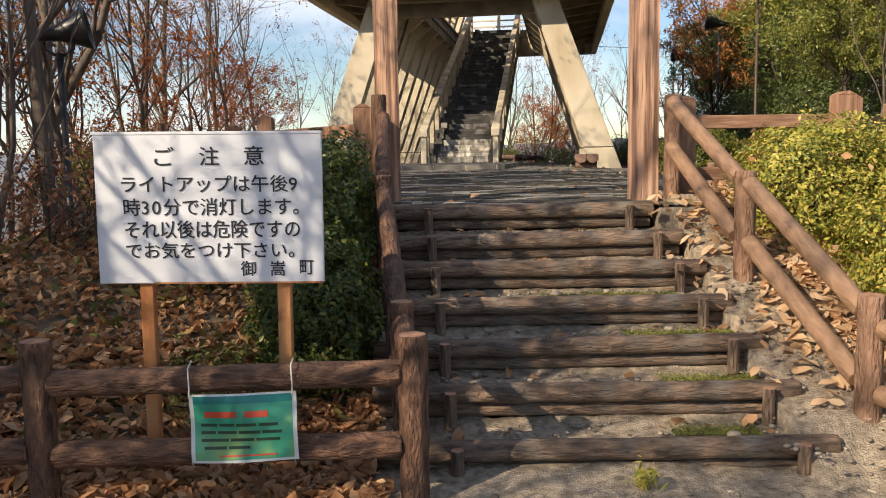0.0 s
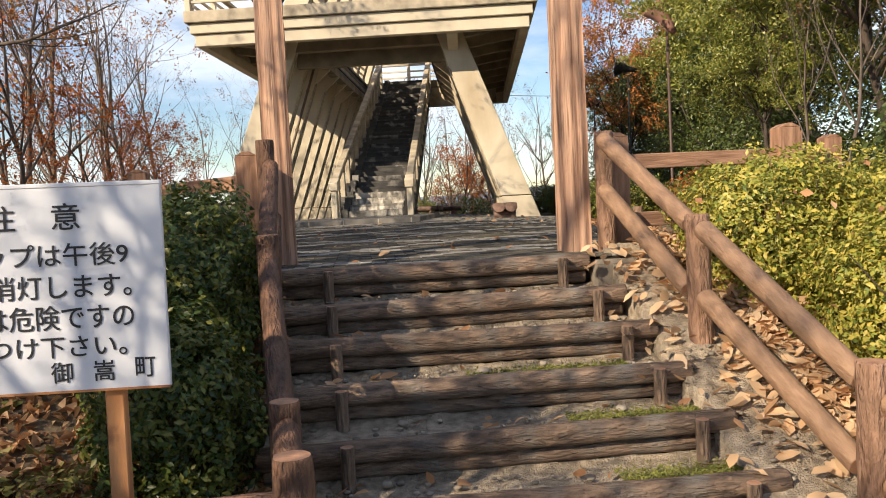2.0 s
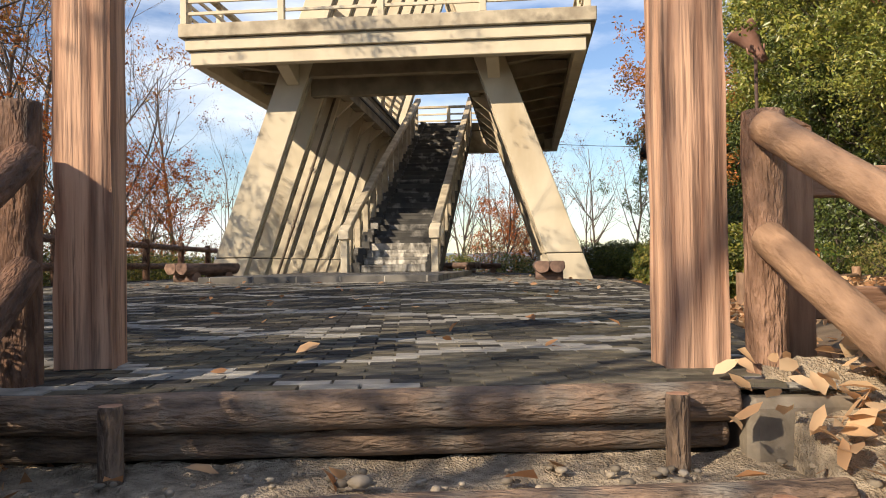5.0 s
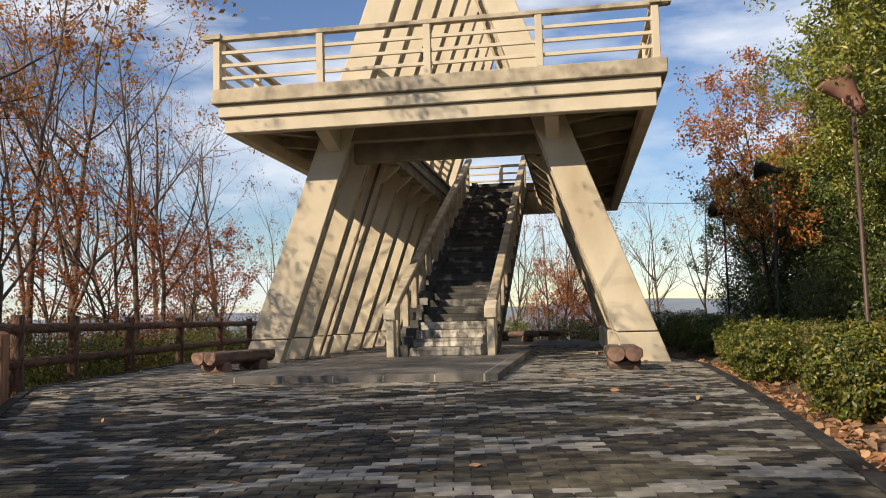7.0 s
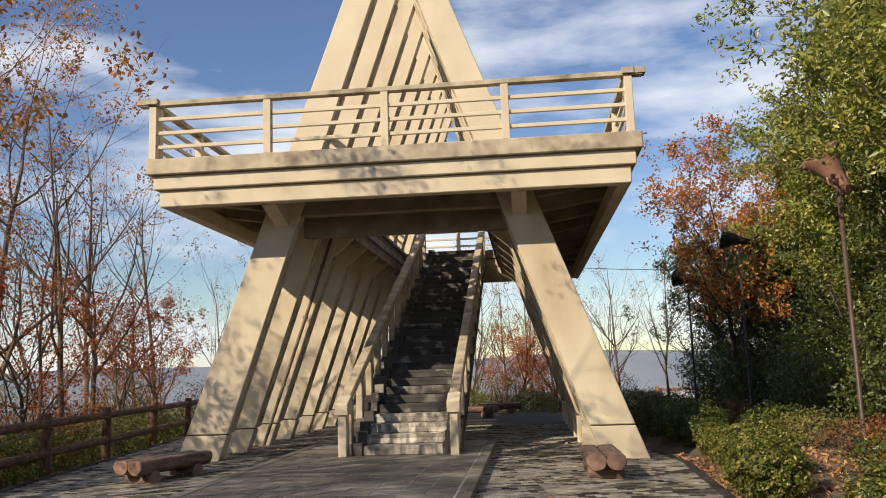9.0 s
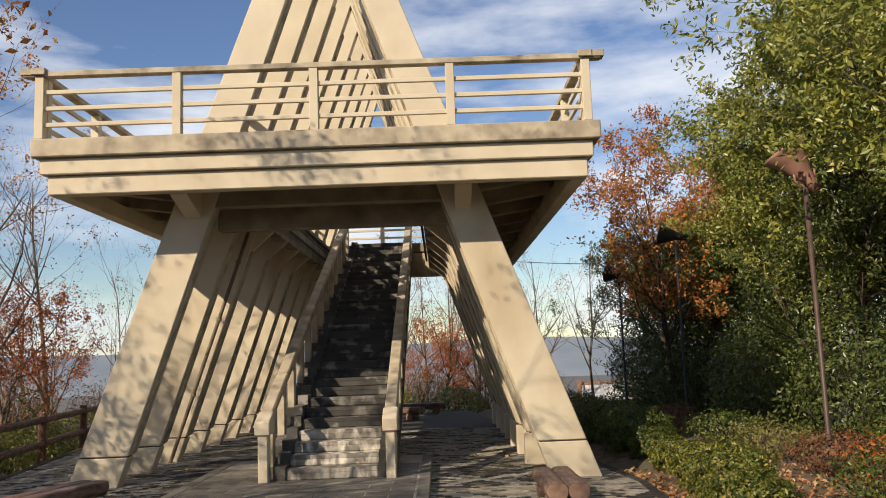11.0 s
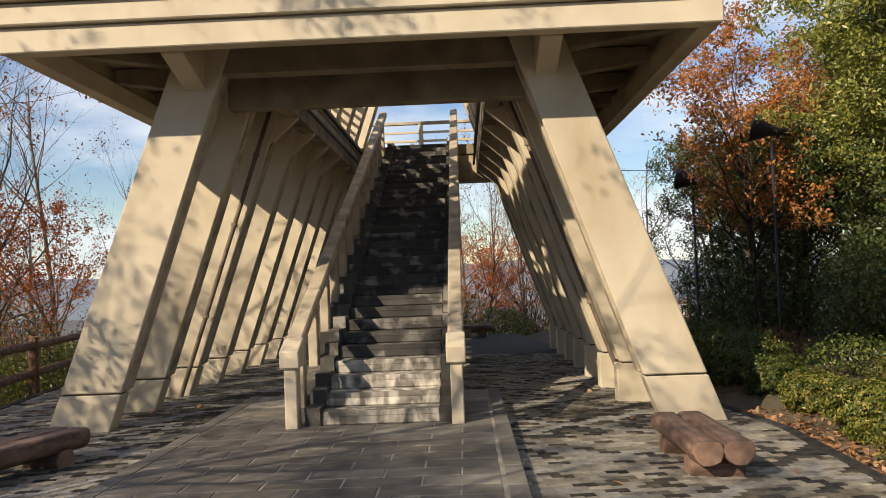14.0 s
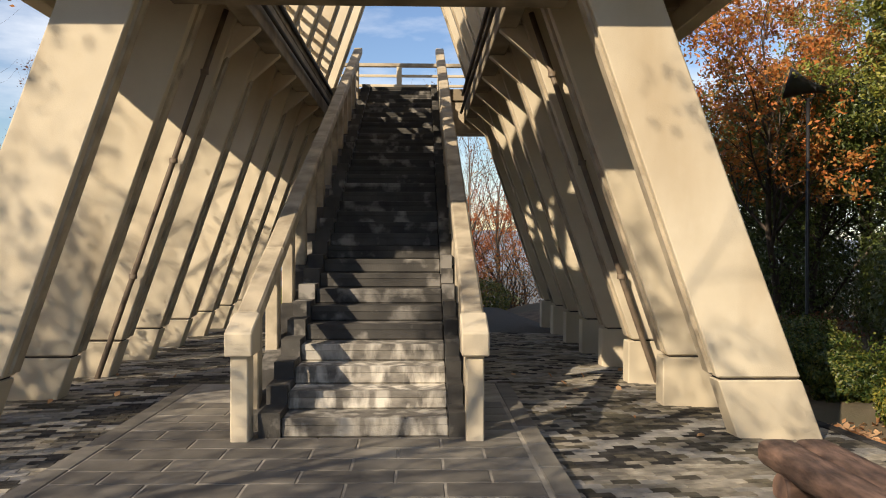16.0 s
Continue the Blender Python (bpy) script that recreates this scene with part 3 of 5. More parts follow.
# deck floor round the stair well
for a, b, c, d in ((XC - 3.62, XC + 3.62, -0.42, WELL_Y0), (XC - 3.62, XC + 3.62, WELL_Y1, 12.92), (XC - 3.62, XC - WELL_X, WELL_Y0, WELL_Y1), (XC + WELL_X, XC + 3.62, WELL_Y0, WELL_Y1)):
    part("deck_slab", scaled(box(a, b, c, d, 4.62, 4.86, 0.01)), SOFFIT_SHADE, tower)
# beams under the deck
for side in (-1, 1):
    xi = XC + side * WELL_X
    part("well_beam", scaled(box(min(xi, xi + side * 0.22), max(xi, xi + side * 0.22), WELL_Y0 + 0.02, 12.6, 4.16, 4.6, 0.01)), SOFFIT_SHADE, tower)
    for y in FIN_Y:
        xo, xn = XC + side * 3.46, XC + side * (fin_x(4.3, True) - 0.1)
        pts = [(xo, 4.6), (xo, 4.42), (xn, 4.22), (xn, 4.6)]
        part("deck_rib", scaled(prism(pts, "y", y + 0.02, y + FIN_T - 0.02, 0.008)), SOFFIT_SHADE, tower)
    # short corbels that carry the front fascia
    xm = XC + side * 1.98
    part("corbel", scaled(prism([(-0.28, 4.17), (0.46, 3.95), (0.46, 4.6), (-0.28, 4.6)], "x", xm - 0.12, xm + 0.12, 0.01)), CONCRETE, tower)
    for dx, dz in ((0.03, 4.72), (0.06, 4.36)):
        pipe_part("dark_rail", [((xi - side * dx) * S, (WELL_Y0 + 0.1) * S, dz * S), ((xi - side * dx) * S, 10.6 * S, dz * S)], 0.03, SEAM, tower, "dark steel guard rail along the well")
part("front_beam", scaled(box(XC - 1.74, XC + 1.74, 0.50, 0.72, 4.12, 4.6, 0.01)), SOFFIT_SHADE, tower)
part("cross_beam", scaled(box(XC - 1.80, XC + 1.80, 1.12, 1.36, 3.86, 4.6, 0.01)), SOFFIT_SHADE, tower)
part("back_beam", scaled(box(XC - 3.2, XC + 3.2, 10.75, 11.0, 3.95, 4.6, 0.01)), CONCRETE_DIRTY_SHADED, tower)
part("back_edge_beam", scaled(box(XC - 3.45, XC + 3.45, 12.5, 12.78, 4.19, 4.6, 0.01)), CONCRETE, tower)
# drain pipes down the inner slabs
for side, k in ((-1, 2), (1, 2)):
    y = FIN_Y[k] - 0.09
    pts = [((XC + side * (fin_x(z, False) + 0.10)) * S, y * S, z * S) for z in (0.1, 1.5, 3.0, 4.3)]
    p = pipe_part("drain_pipe", pts, 0.035, PIPE, tower, "thin grey-brown drain pipe")
    for z in (1.3, 2.6, 3.6):
        c = ((XC + side * (fin_x(z, False) + 0.10)) * S, y * S, z * S)
        pipe_part("pipe_collar", [(c[0], c[1], c[2] - 0.03), (c[0], c[1], c[2] + 0.03)], 0.05, PIPE, p)


# deck railings
def deck_rail(parent, p, q, posts, ends=True):
    """A railing from p to q (plan units): posts, a cap beam and three slats."""
    p, q = Vector(p), Vector(q)
    d = (q - p).normalized()
    nrm = Vector((-d.y, d.x, 0))
    base, top = 4.93, 5.80

    def bar(name, a, b, half, z0, z1, mat):
        pts = [tuple((a + nrm * half)[:2]), tuple((b + nrm * half)[:2]), tuple((b - nrm * half)[:2]), tuple((a - nrm * half)[:2])]
        part(name, scaled(prism(pts, "z", z0, z1, 0.006)), mat, parent)
    over = 0.22 if ends else 0.0
    bar("cap_beam", p - d * over, q + d * over, 0.07, top, top + 0.075, CONCRETE_DIRTY_SHADED)
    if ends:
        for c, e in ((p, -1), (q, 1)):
            bar("cap_end", c - d * e * 0.05, c + d * e * 0.26, 0.09, top + 0.02, top + 0.115, CONCRETE_DIRTY_SHADED)
    for i in range(posts):
        c = p + (q - p) * i / (posts - 1)
        bar("rail_post", c - d * 0.06, c + d * 0.06, 0.06, base, top, CONCRETE)
    for z in (5.10, 5.33, 5.56):
        bar("slat", p, q, 0.025, z, z + 0.06, CONCRETE)


XL, XR, YF, YB = XC - 3.76, XC + 3.70, DECK_Y0 - 0.08, DECK_Y1 + 0.03
for p, q, n in (((XL, YF, 0), (XR, YF, 0), 5), ((XL, YF + 0.15, 0), (XL, YB, 0), 9), ((XR, YF + 0.15, 0), (XR, YB, 0), 9), ((XL, YB, 0), (XR, YB, 0), 5)):
    deck_rail(tower, p, q, n)
for side in (-1, 1):
    xw = XC + side * (WELL_X + 0.12)
    deck_rail(tower, (xw, WELL_Y0 + 0.1, 0), (xw, WELL_Y1 - 0.1, 0), 8, False)

# ---- tower stair ----
RISERS, RISE, GO = 33, 0.1405, 0.338
ST_Y, ST_Z = -0.18, 0.24
stair = thing("concrete_stair", "long straight stair, stained stone steps toned for shade, cream side rails", "stair", TOWER)
SX0, SX1 = -0.64, 0.60
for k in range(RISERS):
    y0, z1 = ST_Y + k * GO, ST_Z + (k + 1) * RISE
    st = part("step", scaled(box(SX0, SX1, y0, y0 + GO + 0.05, z1 - RISE + 0.002, z1, 0.012)), STEP_STONE_SHADED if k > 3 else STEP_STONE_SUNLIT, stair)
    part("nosing", scaled(box(SX0 + 0.01, SX1 - 0.01, y0 - 0.005, y0 + 0.05, z1 - 0.05, z1 + 0.004, 0.004)), STEP_STONE_SHADED if k > 3 else STEP_STONE_SUNLIT, st)
slope = RISE / GO
top_y = ST_Y + RISERS * GO
for x0, x1 in ((SX0 - 0.16, SX0), (SX1, SX1 + 0.12)):
    # sawtooth stringer beside the steps
    pts = [(ST_Y, ST_Z - 0.1)]
    for k in range(RISERS):
        pts += [(ST_Y + k * GO - 0.05, ST_Z + (k + 1) * RISE + 0.05), (ST_Y + (k + 1) * GO - 0.05, ST_Z + (k + 1) * RISE + 0.05)]
    pts += [(top_y, ST_Z + RISERS * RISE - 0.45), (ST_Y + 0.9, ST_Z - 0.1)]
    part("stringer", scaled(prism(pts, "x", x0, x1)), STEP_STONE_SHADED, stair)
part("waist_slab", scaled(prism([(ST_Y + 0.35, ST_Z), (top_y, ST_Z + RISERS * RISE - 0.18), (top_y, ST_Z + RISERS * RISE - 0.42), (ST_Y + 0.95, ST_Z)], "x", SX0 + 0.01, SX1 - 0.01)), CONCRETE_DIRTY_SHADED, stair)
for xc in (-0.915, 0.785):
    hw = 0.085
    rail_z = lambda y: 1.06 + slope * (y + 0.28)
    # newel post with its cap
    nw = part("newel_post", scaled(box(xc - 0.065, xc + 0.065, -0.32, -0.12, 0.22, 0.9, 0.01)), CONCRETE, stair)
    part("newel_cap", scaled(prism([(-0.36, 0.86), (-0.36, 1.03), (-0.30, 1.06), (-0.05, 1.06 + slope * 0.23), (-0.05, 0.86)], "x", xc - 0.1, xc + 0.1, 0.01)), CONCRETE, nw)
    # handrail in lengths with open joints
    y = -0.05
    while y < top_y - 0.2:
        y2 = min(y + 1.16, top_y + 0.1)
        part("handrail", scaled(prism([(y + 0.006, rail_z(y) - 0.14), (y + 0.006, rail_z(y)), (y2 - 0.006, rail_z(y2)), (y2 - 0.006, rail_z(y2) - 0.14)], "x", xc - hw, xc + hw, 0.018)), CONCRETE_DIRTY_SHADED, stair)
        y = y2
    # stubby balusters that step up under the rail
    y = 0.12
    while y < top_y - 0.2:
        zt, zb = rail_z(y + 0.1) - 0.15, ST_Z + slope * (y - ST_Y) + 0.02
        part("baluster", scaled(box(xc - 0.055, xc + 0.055, y, y + 0.16, zb - 0.1, zt + 0.03, 0.01)), CONCRETE_DIRTY_SHADED, stair)
        y += 0.86
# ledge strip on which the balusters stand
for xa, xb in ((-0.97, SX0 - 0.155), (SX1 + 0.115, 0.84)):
    part("ledge", scaled(prism([(ST_Y + 0.25, ST_Z - 0.02), (ST_Y + 0.25, ST_Z + 0.13), (top_y, ST_Z + RISERS * RISE - 0.06), (top_y, ST_Z + RISERS * RISE - 0.3), (ST_Y + 0.7, ST_Z - 0.02)], "x", xa, xb, 0.01)), STEP_STONE_SHADED, stair)

# ---- stone platform before the stair ----
platform = tagged(new("platform", None), "low stone platform of grey slabs with pale joints before the stair", "platform", kind="structure")
platform.matrix_world = TOWER
PX0, PX1, PY0, PY1 = -1.98, 1.30, -4.6, 2.2
base_bm = box(PX0, PX1, PY0, PY1, -0.05, 0.2355, 0.01)
part("platform_base", scaled(base_bm), GROUT, platform)
for a, b, c, d in ((PX1 - 0.15, PX1 + 0.004, PY0 - 0.004, PY1), (PX0 - 0.004, PX0 + 0.15, PY0 - 0.004, PY1)):
    y = c
    while y < d - 0.05:
        y2 = min(y + 0.6, d)
        part("kerb_slab", scaled(box(a, b, y, y2 - 0.008, 0.0, 0.243, 0.008)), SLAB, platform)
        y = y2
x = PX0 + 0.16
while x < PX1 - 0.16:
    x2 = min(x + 0.6, PX1 - 0.158)
    part("kerb_slab", scaled(box(x, x2 - 0.008, PY0 - 0.004, PY0 + 0.15, 0.0, 0.243, 0.008)), SLAB, platform)
    x = x2
row, y = 0, PY0 + 0.162
while y < 1.2:
    x = PX0 + 0.162 - (0.30 if row % 2 else 0.0)
    while x < PX1 - 0.165:
        xa, xb = max(x, PX0 + 0.162), min(x + 0.59, PX1 - 0.165)
        if xb - xa > 0.06:
            part("slab", scaled(box(xa, xb - 0.016, y, y + 0.266, 0.2, 0.24 + random.uniform(-0.001, 0.002), 0.004)), SLAB, platform)
        x += 0.59
    y += 0.282
    row += 1


# ---- gate posts ----
def gate_post(x, y, half, z0, z1, seed, turn):
    g = thing("gate_post", "tall weathered square timber gate post with a dark metal cap", "post", pose(x, y, z0, 0, 0, turn), "gate posts")
    bm = bmesh.new()
    rnd = random.Random(seed)
    n = 14
    rings = []
    for k in range(n + 1):
        z = (z1 - z0) * k / n
        ring = []
        for sx, sy in ((-1, -1), (0, -1.0), (1, -1), (1.0, 0), (1, 1), (0, 1.0), (-1, 1), (-1.0, 0)):
            j = 0.012 * noise.noise(Vector((sx * 3 + seed, sy * 3, z * 2.5)))
            c = 0.985 if sx and sy else 1.0
            ring.append(bm.verts.new((sx * (half * c + j), sy * (half * c + j), z)))
        rings.append(ring)
    for a, b in zip(rings, rings[1:]):
        for i in range(8):
            bm.faces.new((a[i], a[(i + 1) % 8], b[(i + 1) % 8], b[i]))
    bm.faces.new(rings[-1])
    bm.faces.new(rings[0][::-1])
    bmesh.ops.recalc_face_normals(bm, faces=bm.faces)
    part("shaft", bm, TIMBER, g)
    part("cap", box(-half - 0.02, half + 0.02, -half - 0.02, half + 0.02, z1 - z0 - 0.03, z1 - z0 + 0.10, 0.015), METAL_BLACK, g, "dark metal cap")
    return g


gate_post(1.84, 7.64, 0.120, 1.3, 3.42, 3, -3)
gate_post(-0.52, 7.90, 0.112, 1.3, 3.50, 8, 4)


# ---- log steps ----
steps = thing("log_steps", "seven earth steps edged with brown imitation logs", "steps", pose(0, 0, 0))
LOG_X = ((-0.42, 2.17), (-0.45, 2.14), (-0.48, 2.08), (-0.5, 2.02), (-0.52, 1.98), (-0.54, 1.93), (-0.56, 1.80))
for k, (z, (xa, xb)) in enumerate(zip(STEP_Z, LOG_X)):
    y = STEP_Y + STEP_GO * k
    tilt = 0.02 * math.sin(k * 2.1)
    log_part("step_log", (xa, y, z - 0.058 + tilt), (xb, y, z - 0.058), 0.062, steps, STEP_LOG, 30 + k, 0.09)
    log_part("riser", (xa + 0.03, y + 0.05, z - 0.165 + tilt), (xb - 0.02, y + 0.05, z - 0.165), 0.05, steps, STEP_LOG, 60 + k, 0.09, "half-buried gritty log below the step log")
    for x in (xb - 0.22, 0.05 - 0.03 * k):
        log_part("stake", (x, y - 0.098, z - 0.25), (x, y - 0.1, z - 0.015), 0.037, steps, STEP_LOG, 90 + k, 0.06, "short round stake before the log")
    # trodden earth behind the log
    vs, fs = [], []
    nx, ny = 80, 16
    for j in range(ny + 1):
        for i in range(nx + 1):
            px = xa + 0.02 + (xb - xa + 0.25) * i / nx
            py = y - 0.01 + (STEP_GO + 0.06) * j / ny
            sag = -0.035 * math.sin(math.pi * min(j / ny, 1)) - 0.012
            edge = 0.05 * smooth(nx * 0.85, nx, i)
            vs.append((px, py, z + sag - 0.01 + 0.018 * noise.noise(Vector((px * 5, py * 5, k))) + 0.010 * noise.noise(Vector((px * 16, py * 16, k))) + 0.006 * noise.noise(Vector((px * 40, py * 40, k))) - edge))
    for j in range(ny):
        for i in range(nx):
            a = j * (nx + 1) + i
            fs.append((a, a + 1, a + nx + 2, a + nx + 1))
    if k < 6:
        part("tread", mesh_of("tread", vs, fs, SOIL, smooth=True), None, steps, "trodden gravelly earth")
# moss along three of the treads, low cushions
for k, x0, x1 in ((1, 1.35, 2.0), (2, 1.2, 1.95), (0, 1.3, 1.8), (3, 0.7, 1.7)):
    rng = np.random.default_rng(500 + k)
    n = 1500
    cx = rng.uniform(x0, x1, n)
    cy = STEP_Y + STEP_GO * k + 0.10 + np.abs(rng.normal(0, 0.09, n))
    cz = STEP_Z[k] - 0.03 + rng.uniform(0, 0.012, n)
    part("moss", leaves_mesh("moss", np.stack([cx, cy, cz], 1), rng.uniform(0.014, 0.028, n), MOSS, rng, up=1.6), None, steps, "yellow-green moss cushion")["kind"] = "stuff"
# the worn path before the steps
vs, fs = [], []
nx, ny = 40, 44
for j in range(ny + 1):
    for i in range(nx + 1):
        px, py = -2.6 + 6.0 * i / nx, -2.5 + 7.0 * j / ny
        vs.append((px, py, ground_height(px, min(py, 3.9)) + 0.018 + 0.015 * noise.noise(Vector((px * 2, py * 2, 9))) - 0.09 * smooth(0.8, 1.0, abs(i / nx * 2 - 1)) + 0.03 * smooth(4.0, 4.4, py)))
for j in range(ny):
    for i in range(nx):
        a = j * (nx + 1) + i
        fs.append((a, a + 1, a + nx + 2, a + nx + 1))
tagged(new("pavement", mesh_of("pavement", vs, fs, SOIL, smooth=True)), "trodden gravelly earth path before the steps", "path", kind="structure")
# the bare bank between the steps and the hedge
vs, fs = [], []
for j in range(121):
    for i in range(41):
        px, py = 1.95 + 1.0 * i / 40, 4.1 + 3.2 * j / 120
        base = STEP_Z[0] + (py - STEP_Y) / STEP_GO * 0.193 - 0.07 + 0.02 * smooth(2.0, 2.2, px)
        vs.append((px, py, base + 0.05 * (px - 1.95) + 0.035 * noise.noise(Vector((px * 4, py * 4, 6))) + 0.018 * noise.noise(Vector((px * 13, py * 13, 2))) + 0.009 * noise.noise(Vector((px * 34, py * 34, 5))) - (0.4 if i == 0 else 0)))
for j in range(120):
    for i in range(40):
        a = j * 41 + i
        fs.append((a, a + 1, a + 42, a + 41))
tagged(new("bank", mesh_of("bank", vs, fs, SOIL, smooth=True)), "pale stony earth bank between the steps and hedge", "ground", kind="structure")
# concrete edge block beside the top step
blk = thing("edge_block", "mossy grey concrete block at the end of the top step", "block", pose(2.05, 7.16, 1.03))
part("block", box(-0.22, 0.42, -0.1, 0.16, -0.05, 0.25, 0.03), PEBBLE, blk)


# ---- sloped rails beside the steps ----
rail_r = thing("stair_rail", "two reddish-brown log rails sloping between round posts beside the steps", "handrail", pose(0, 0, 0), "rails beside the steps")
for i, (x, y, z0, z1) in enumerate(((2.05, 7.42, 1.2, 2.26), (2.20, 6.02, 0.55, 1.61), (2.42, 4.62, -0.1, 0.93))):
    log_part("post", (x, y, z0), (x, y, z1), 0.075, rail_r, POST_LOG, 120 + i, 0.07)
for i, (p, q) in enumerate((((2.02, 7.34, 2.19), (2.19, 6.10, 1.55)), ((2.20, 5.94, 1.52), (2.41, 4.68, 0.83)), ((2.02, 7.34, 1.80), (2.17, 6.10, 1.13)), ((2.20, 5.94, 1.10), (2.40, 4.70, 0.42)))):
    log_part("rail", p, q, 0.062, rail_r, RAIL_LOG, 130 + i, 0.03)
for i, z in enumerate((0.74, 0.36)):
    log_part("rail", (2.46, 4.56, z), (2.9, 3.1, z - 0.04), 0.062, rail_r, RAIL_LOG, 140 + i, 0.03)
log_part("post", (2.92, 3.02, -0.1), (2.92, 3.02, 0.86), 0.075, rail_r, POST_LOG, 145, 0.07)

rail_l = thing("stair_rail", "dark log rail sloping between round posts in the hedge's shade", "handrail", pose(0, 0, 0), "rails beside the steps")
for i, (x, y, z0, z1, r) in enumerate(((-0.56, 7.38, 1.15, 2.30, 0.068), (-0.44, 6.1, 0.5, 1.62, 0.068), (-0.255, 4.72, -0.1, 0.92, 0.07))):
    log_part("post", (x, y, z0), (x, y, z1), r, rail_l, BARK_LOG, 150 + i, 0.06)
for i, (p, q) in enumerate((((-0.52, 7.32, 2.10), (-0.45, 6.16, 1.54)), ((-0.44, 6.04, 1.50), (-0.27, 4.76, 0.84)), ((-0.52, 7.32, 1.72), (-0.45, 6.16, 1.10)), ((-0.44, 6.04, 1.06), (-0.27, 4.76, 0.40)))):
    log_part("rail", p, q, 0.06, rail_l, BARK_LOG, 160 + i, 0.06)

# ---- log fence before the sign ----
fence = thing("log_fence", "brown imitation-log fence with two rails, bark texture", "fence", pose(0, 0, 0))
for i, x in enumerate((-0.17, -2.06, -3.95)):
    log_part("post", (x, 4.05, -0.15), (x, 4.05, 0.87), 0.075, fence, BARK_LOG, 170 + i, 0.08)
    if i < 2:
        for j, z in enumerate((0.675, 0.305)):
            log_part("rail", (x - 0.06, 4.05 - 0.01 * j, z), (x - 1.83, 4.06, z - 0.03), 0.068, fence, BARK_LOG, 180 + 2 * i + j, 0.08)
for j, z in enumerate((0.70, 0.33)):
    log_part("rail", (-0.18, 4.1, z), (-0.25, 4.68, z + 0.1), 0.06, fence, BARK_LOG, 190 + j, 0.08)

# ---- the white notice board ----
SIGN_M = pose(-1.235, 4.35, 1.50, 0, 0.6, 0)
sign = thing("notice_board", "white enamel notice board with black lettering on two rusty posts", "sign", SIGN_M)
part("panel", box(-0.597, 0.597, -0.012, 0.014, -0.398, 0.398, 0.004), SIGN_WHITE, sign)
part("top_trim", box(-0.599, 0.599, -0.016, 0.018, 0.385, 0.402, 0.003), SIGN_WHITE, sign)
part("rust_edge", box(-0.3, 0.597, -0.0135, -0.011, -0.4005, -0.391, 0), RUSTY, sign, "rusty lower edge")
for x in (-0.36, 0.375):
    part("post", box(x - 0.037, x + 0.037, 0.016, 0.07, -1.7, -0.1, 0.006), RUSTY, sign, "rusty orange square steel post")


def glyph(char):
    """The mesh of one character, and its width in the line."""
    cu = bpy.data.curves.new("glyph", "FONT")
    cu.body, cu.size, cu.extrude, cu.offset, cu.resolution_u = char, 1.0, 0.0006, 0.007, 4
    tmp = new("tmp_text", cu)
    bpy.context.view_layer.update()
    me = bpy.data.meshes.new_from_object(tmp)
    bpy.data.objects.remove(tmp)
    co = np.empty(len(me.vertices) * 3)
    me.vertices.foreach_get("co", co)
    return me, co.reshape(-1, 3), 1.0 if ord(char) > 255 else 0.6


def lettering(text, width, height, x, z, mat, parent, lift=-0.0155):
    """A line of characters, each a part of its own, fitted to a width and height."""
    made, pen = [], 0.0
    for char in text:
        me, co, step = glyph(char)
        co[:, 0] += pen
        pen += step
        made.append((me, co))
    every = np.concatenate([co for _, co in made])
    lo, hi = every.min(0), every.max(0)
    for me, co in made:
        co[:, 0] = (co[:, 0] - lo[0]) / (hi[0] - lo[0]) * width
        co[:, 1] = (co[:, 1] - lo[1]) / (hi[1] - lo[1]) * height
        me.vertices.foreach_set("co", co.reshape(-1))
        me.materials.clear()
        me.materials.append(mat)
        part("letter", me, None, parent, "", pose(x, lift, z, 90, 0, 0))


PXM = 1.194 / 400.0             # metres to a unit of the board's layout


def board_row(text, u0, u1, v0, v1):
    lettering(text, (u1 - u0) * PXM, (v1 - v0) * PXM, -0.597 + u0 * PXM, 0.398 - v1 * PXM, SIGN_INK, sign)


board_row("ご", 107, 142, 25, 58)
board_row("注", 186, 220, 25, 58)
board_row("意", 264, 299, 24, 58)
board_row("ライトアップは午後9", 47, 356, 75, 105)
board_row("時30分で消灯します。", 49, 358, 115, 146)
board_row("それ以後は危険ですの", 50, 359, 154, 186)
board_row("でお気をつけ下さい。", 50, 348, 193, 222)
board_row("御", 252, 279, 227, 254)
board_row("嵩", 305, 331, 227, 254)
board_row("町", 357, 382, 226, 252)

# ---- the green notice hung on the fence ----
notice = thing("green_notice", "green laminated notice tied to the log fence with string", "notice", pose(-1.01, 3.955, 0.435, -3, -1.0, 0))
nv, nf = [], []
for j in range(25):
    for i in range(41):
        u, v = i / 40 - 0.5, j / 24 - 0.5
        nv.append((u * 0.53, -0.012 * math.cos(u * 5) - 0.008 * math.sin(v * 7 + u * 4), v * 0.345))
for j in range(24):
    for i in range(40):
        a = j * 41 + i
        nf.append((a, a + 1, a + 42, a + 41))


def sheet_patch(u0, u1, v0, v1, lift):
    pv, pf = [], []
    for j in range(13):
        for i in range(25):
            u, v = u0 + (u1 - u0) * i / 24, v0 + (v1 - v0) * j / 12
            pv.append((u * 0.53, -0.012 * math.cos(u * 5) - 0.008 * math.sin(v * 7 + u * 4) - lift, v * 0.345))
    for j in range(12):
        for i in range(24):
            a = j * 25 + i
            pf.append((a, a + 1, a + 26, a + 25))
    return pv, pf


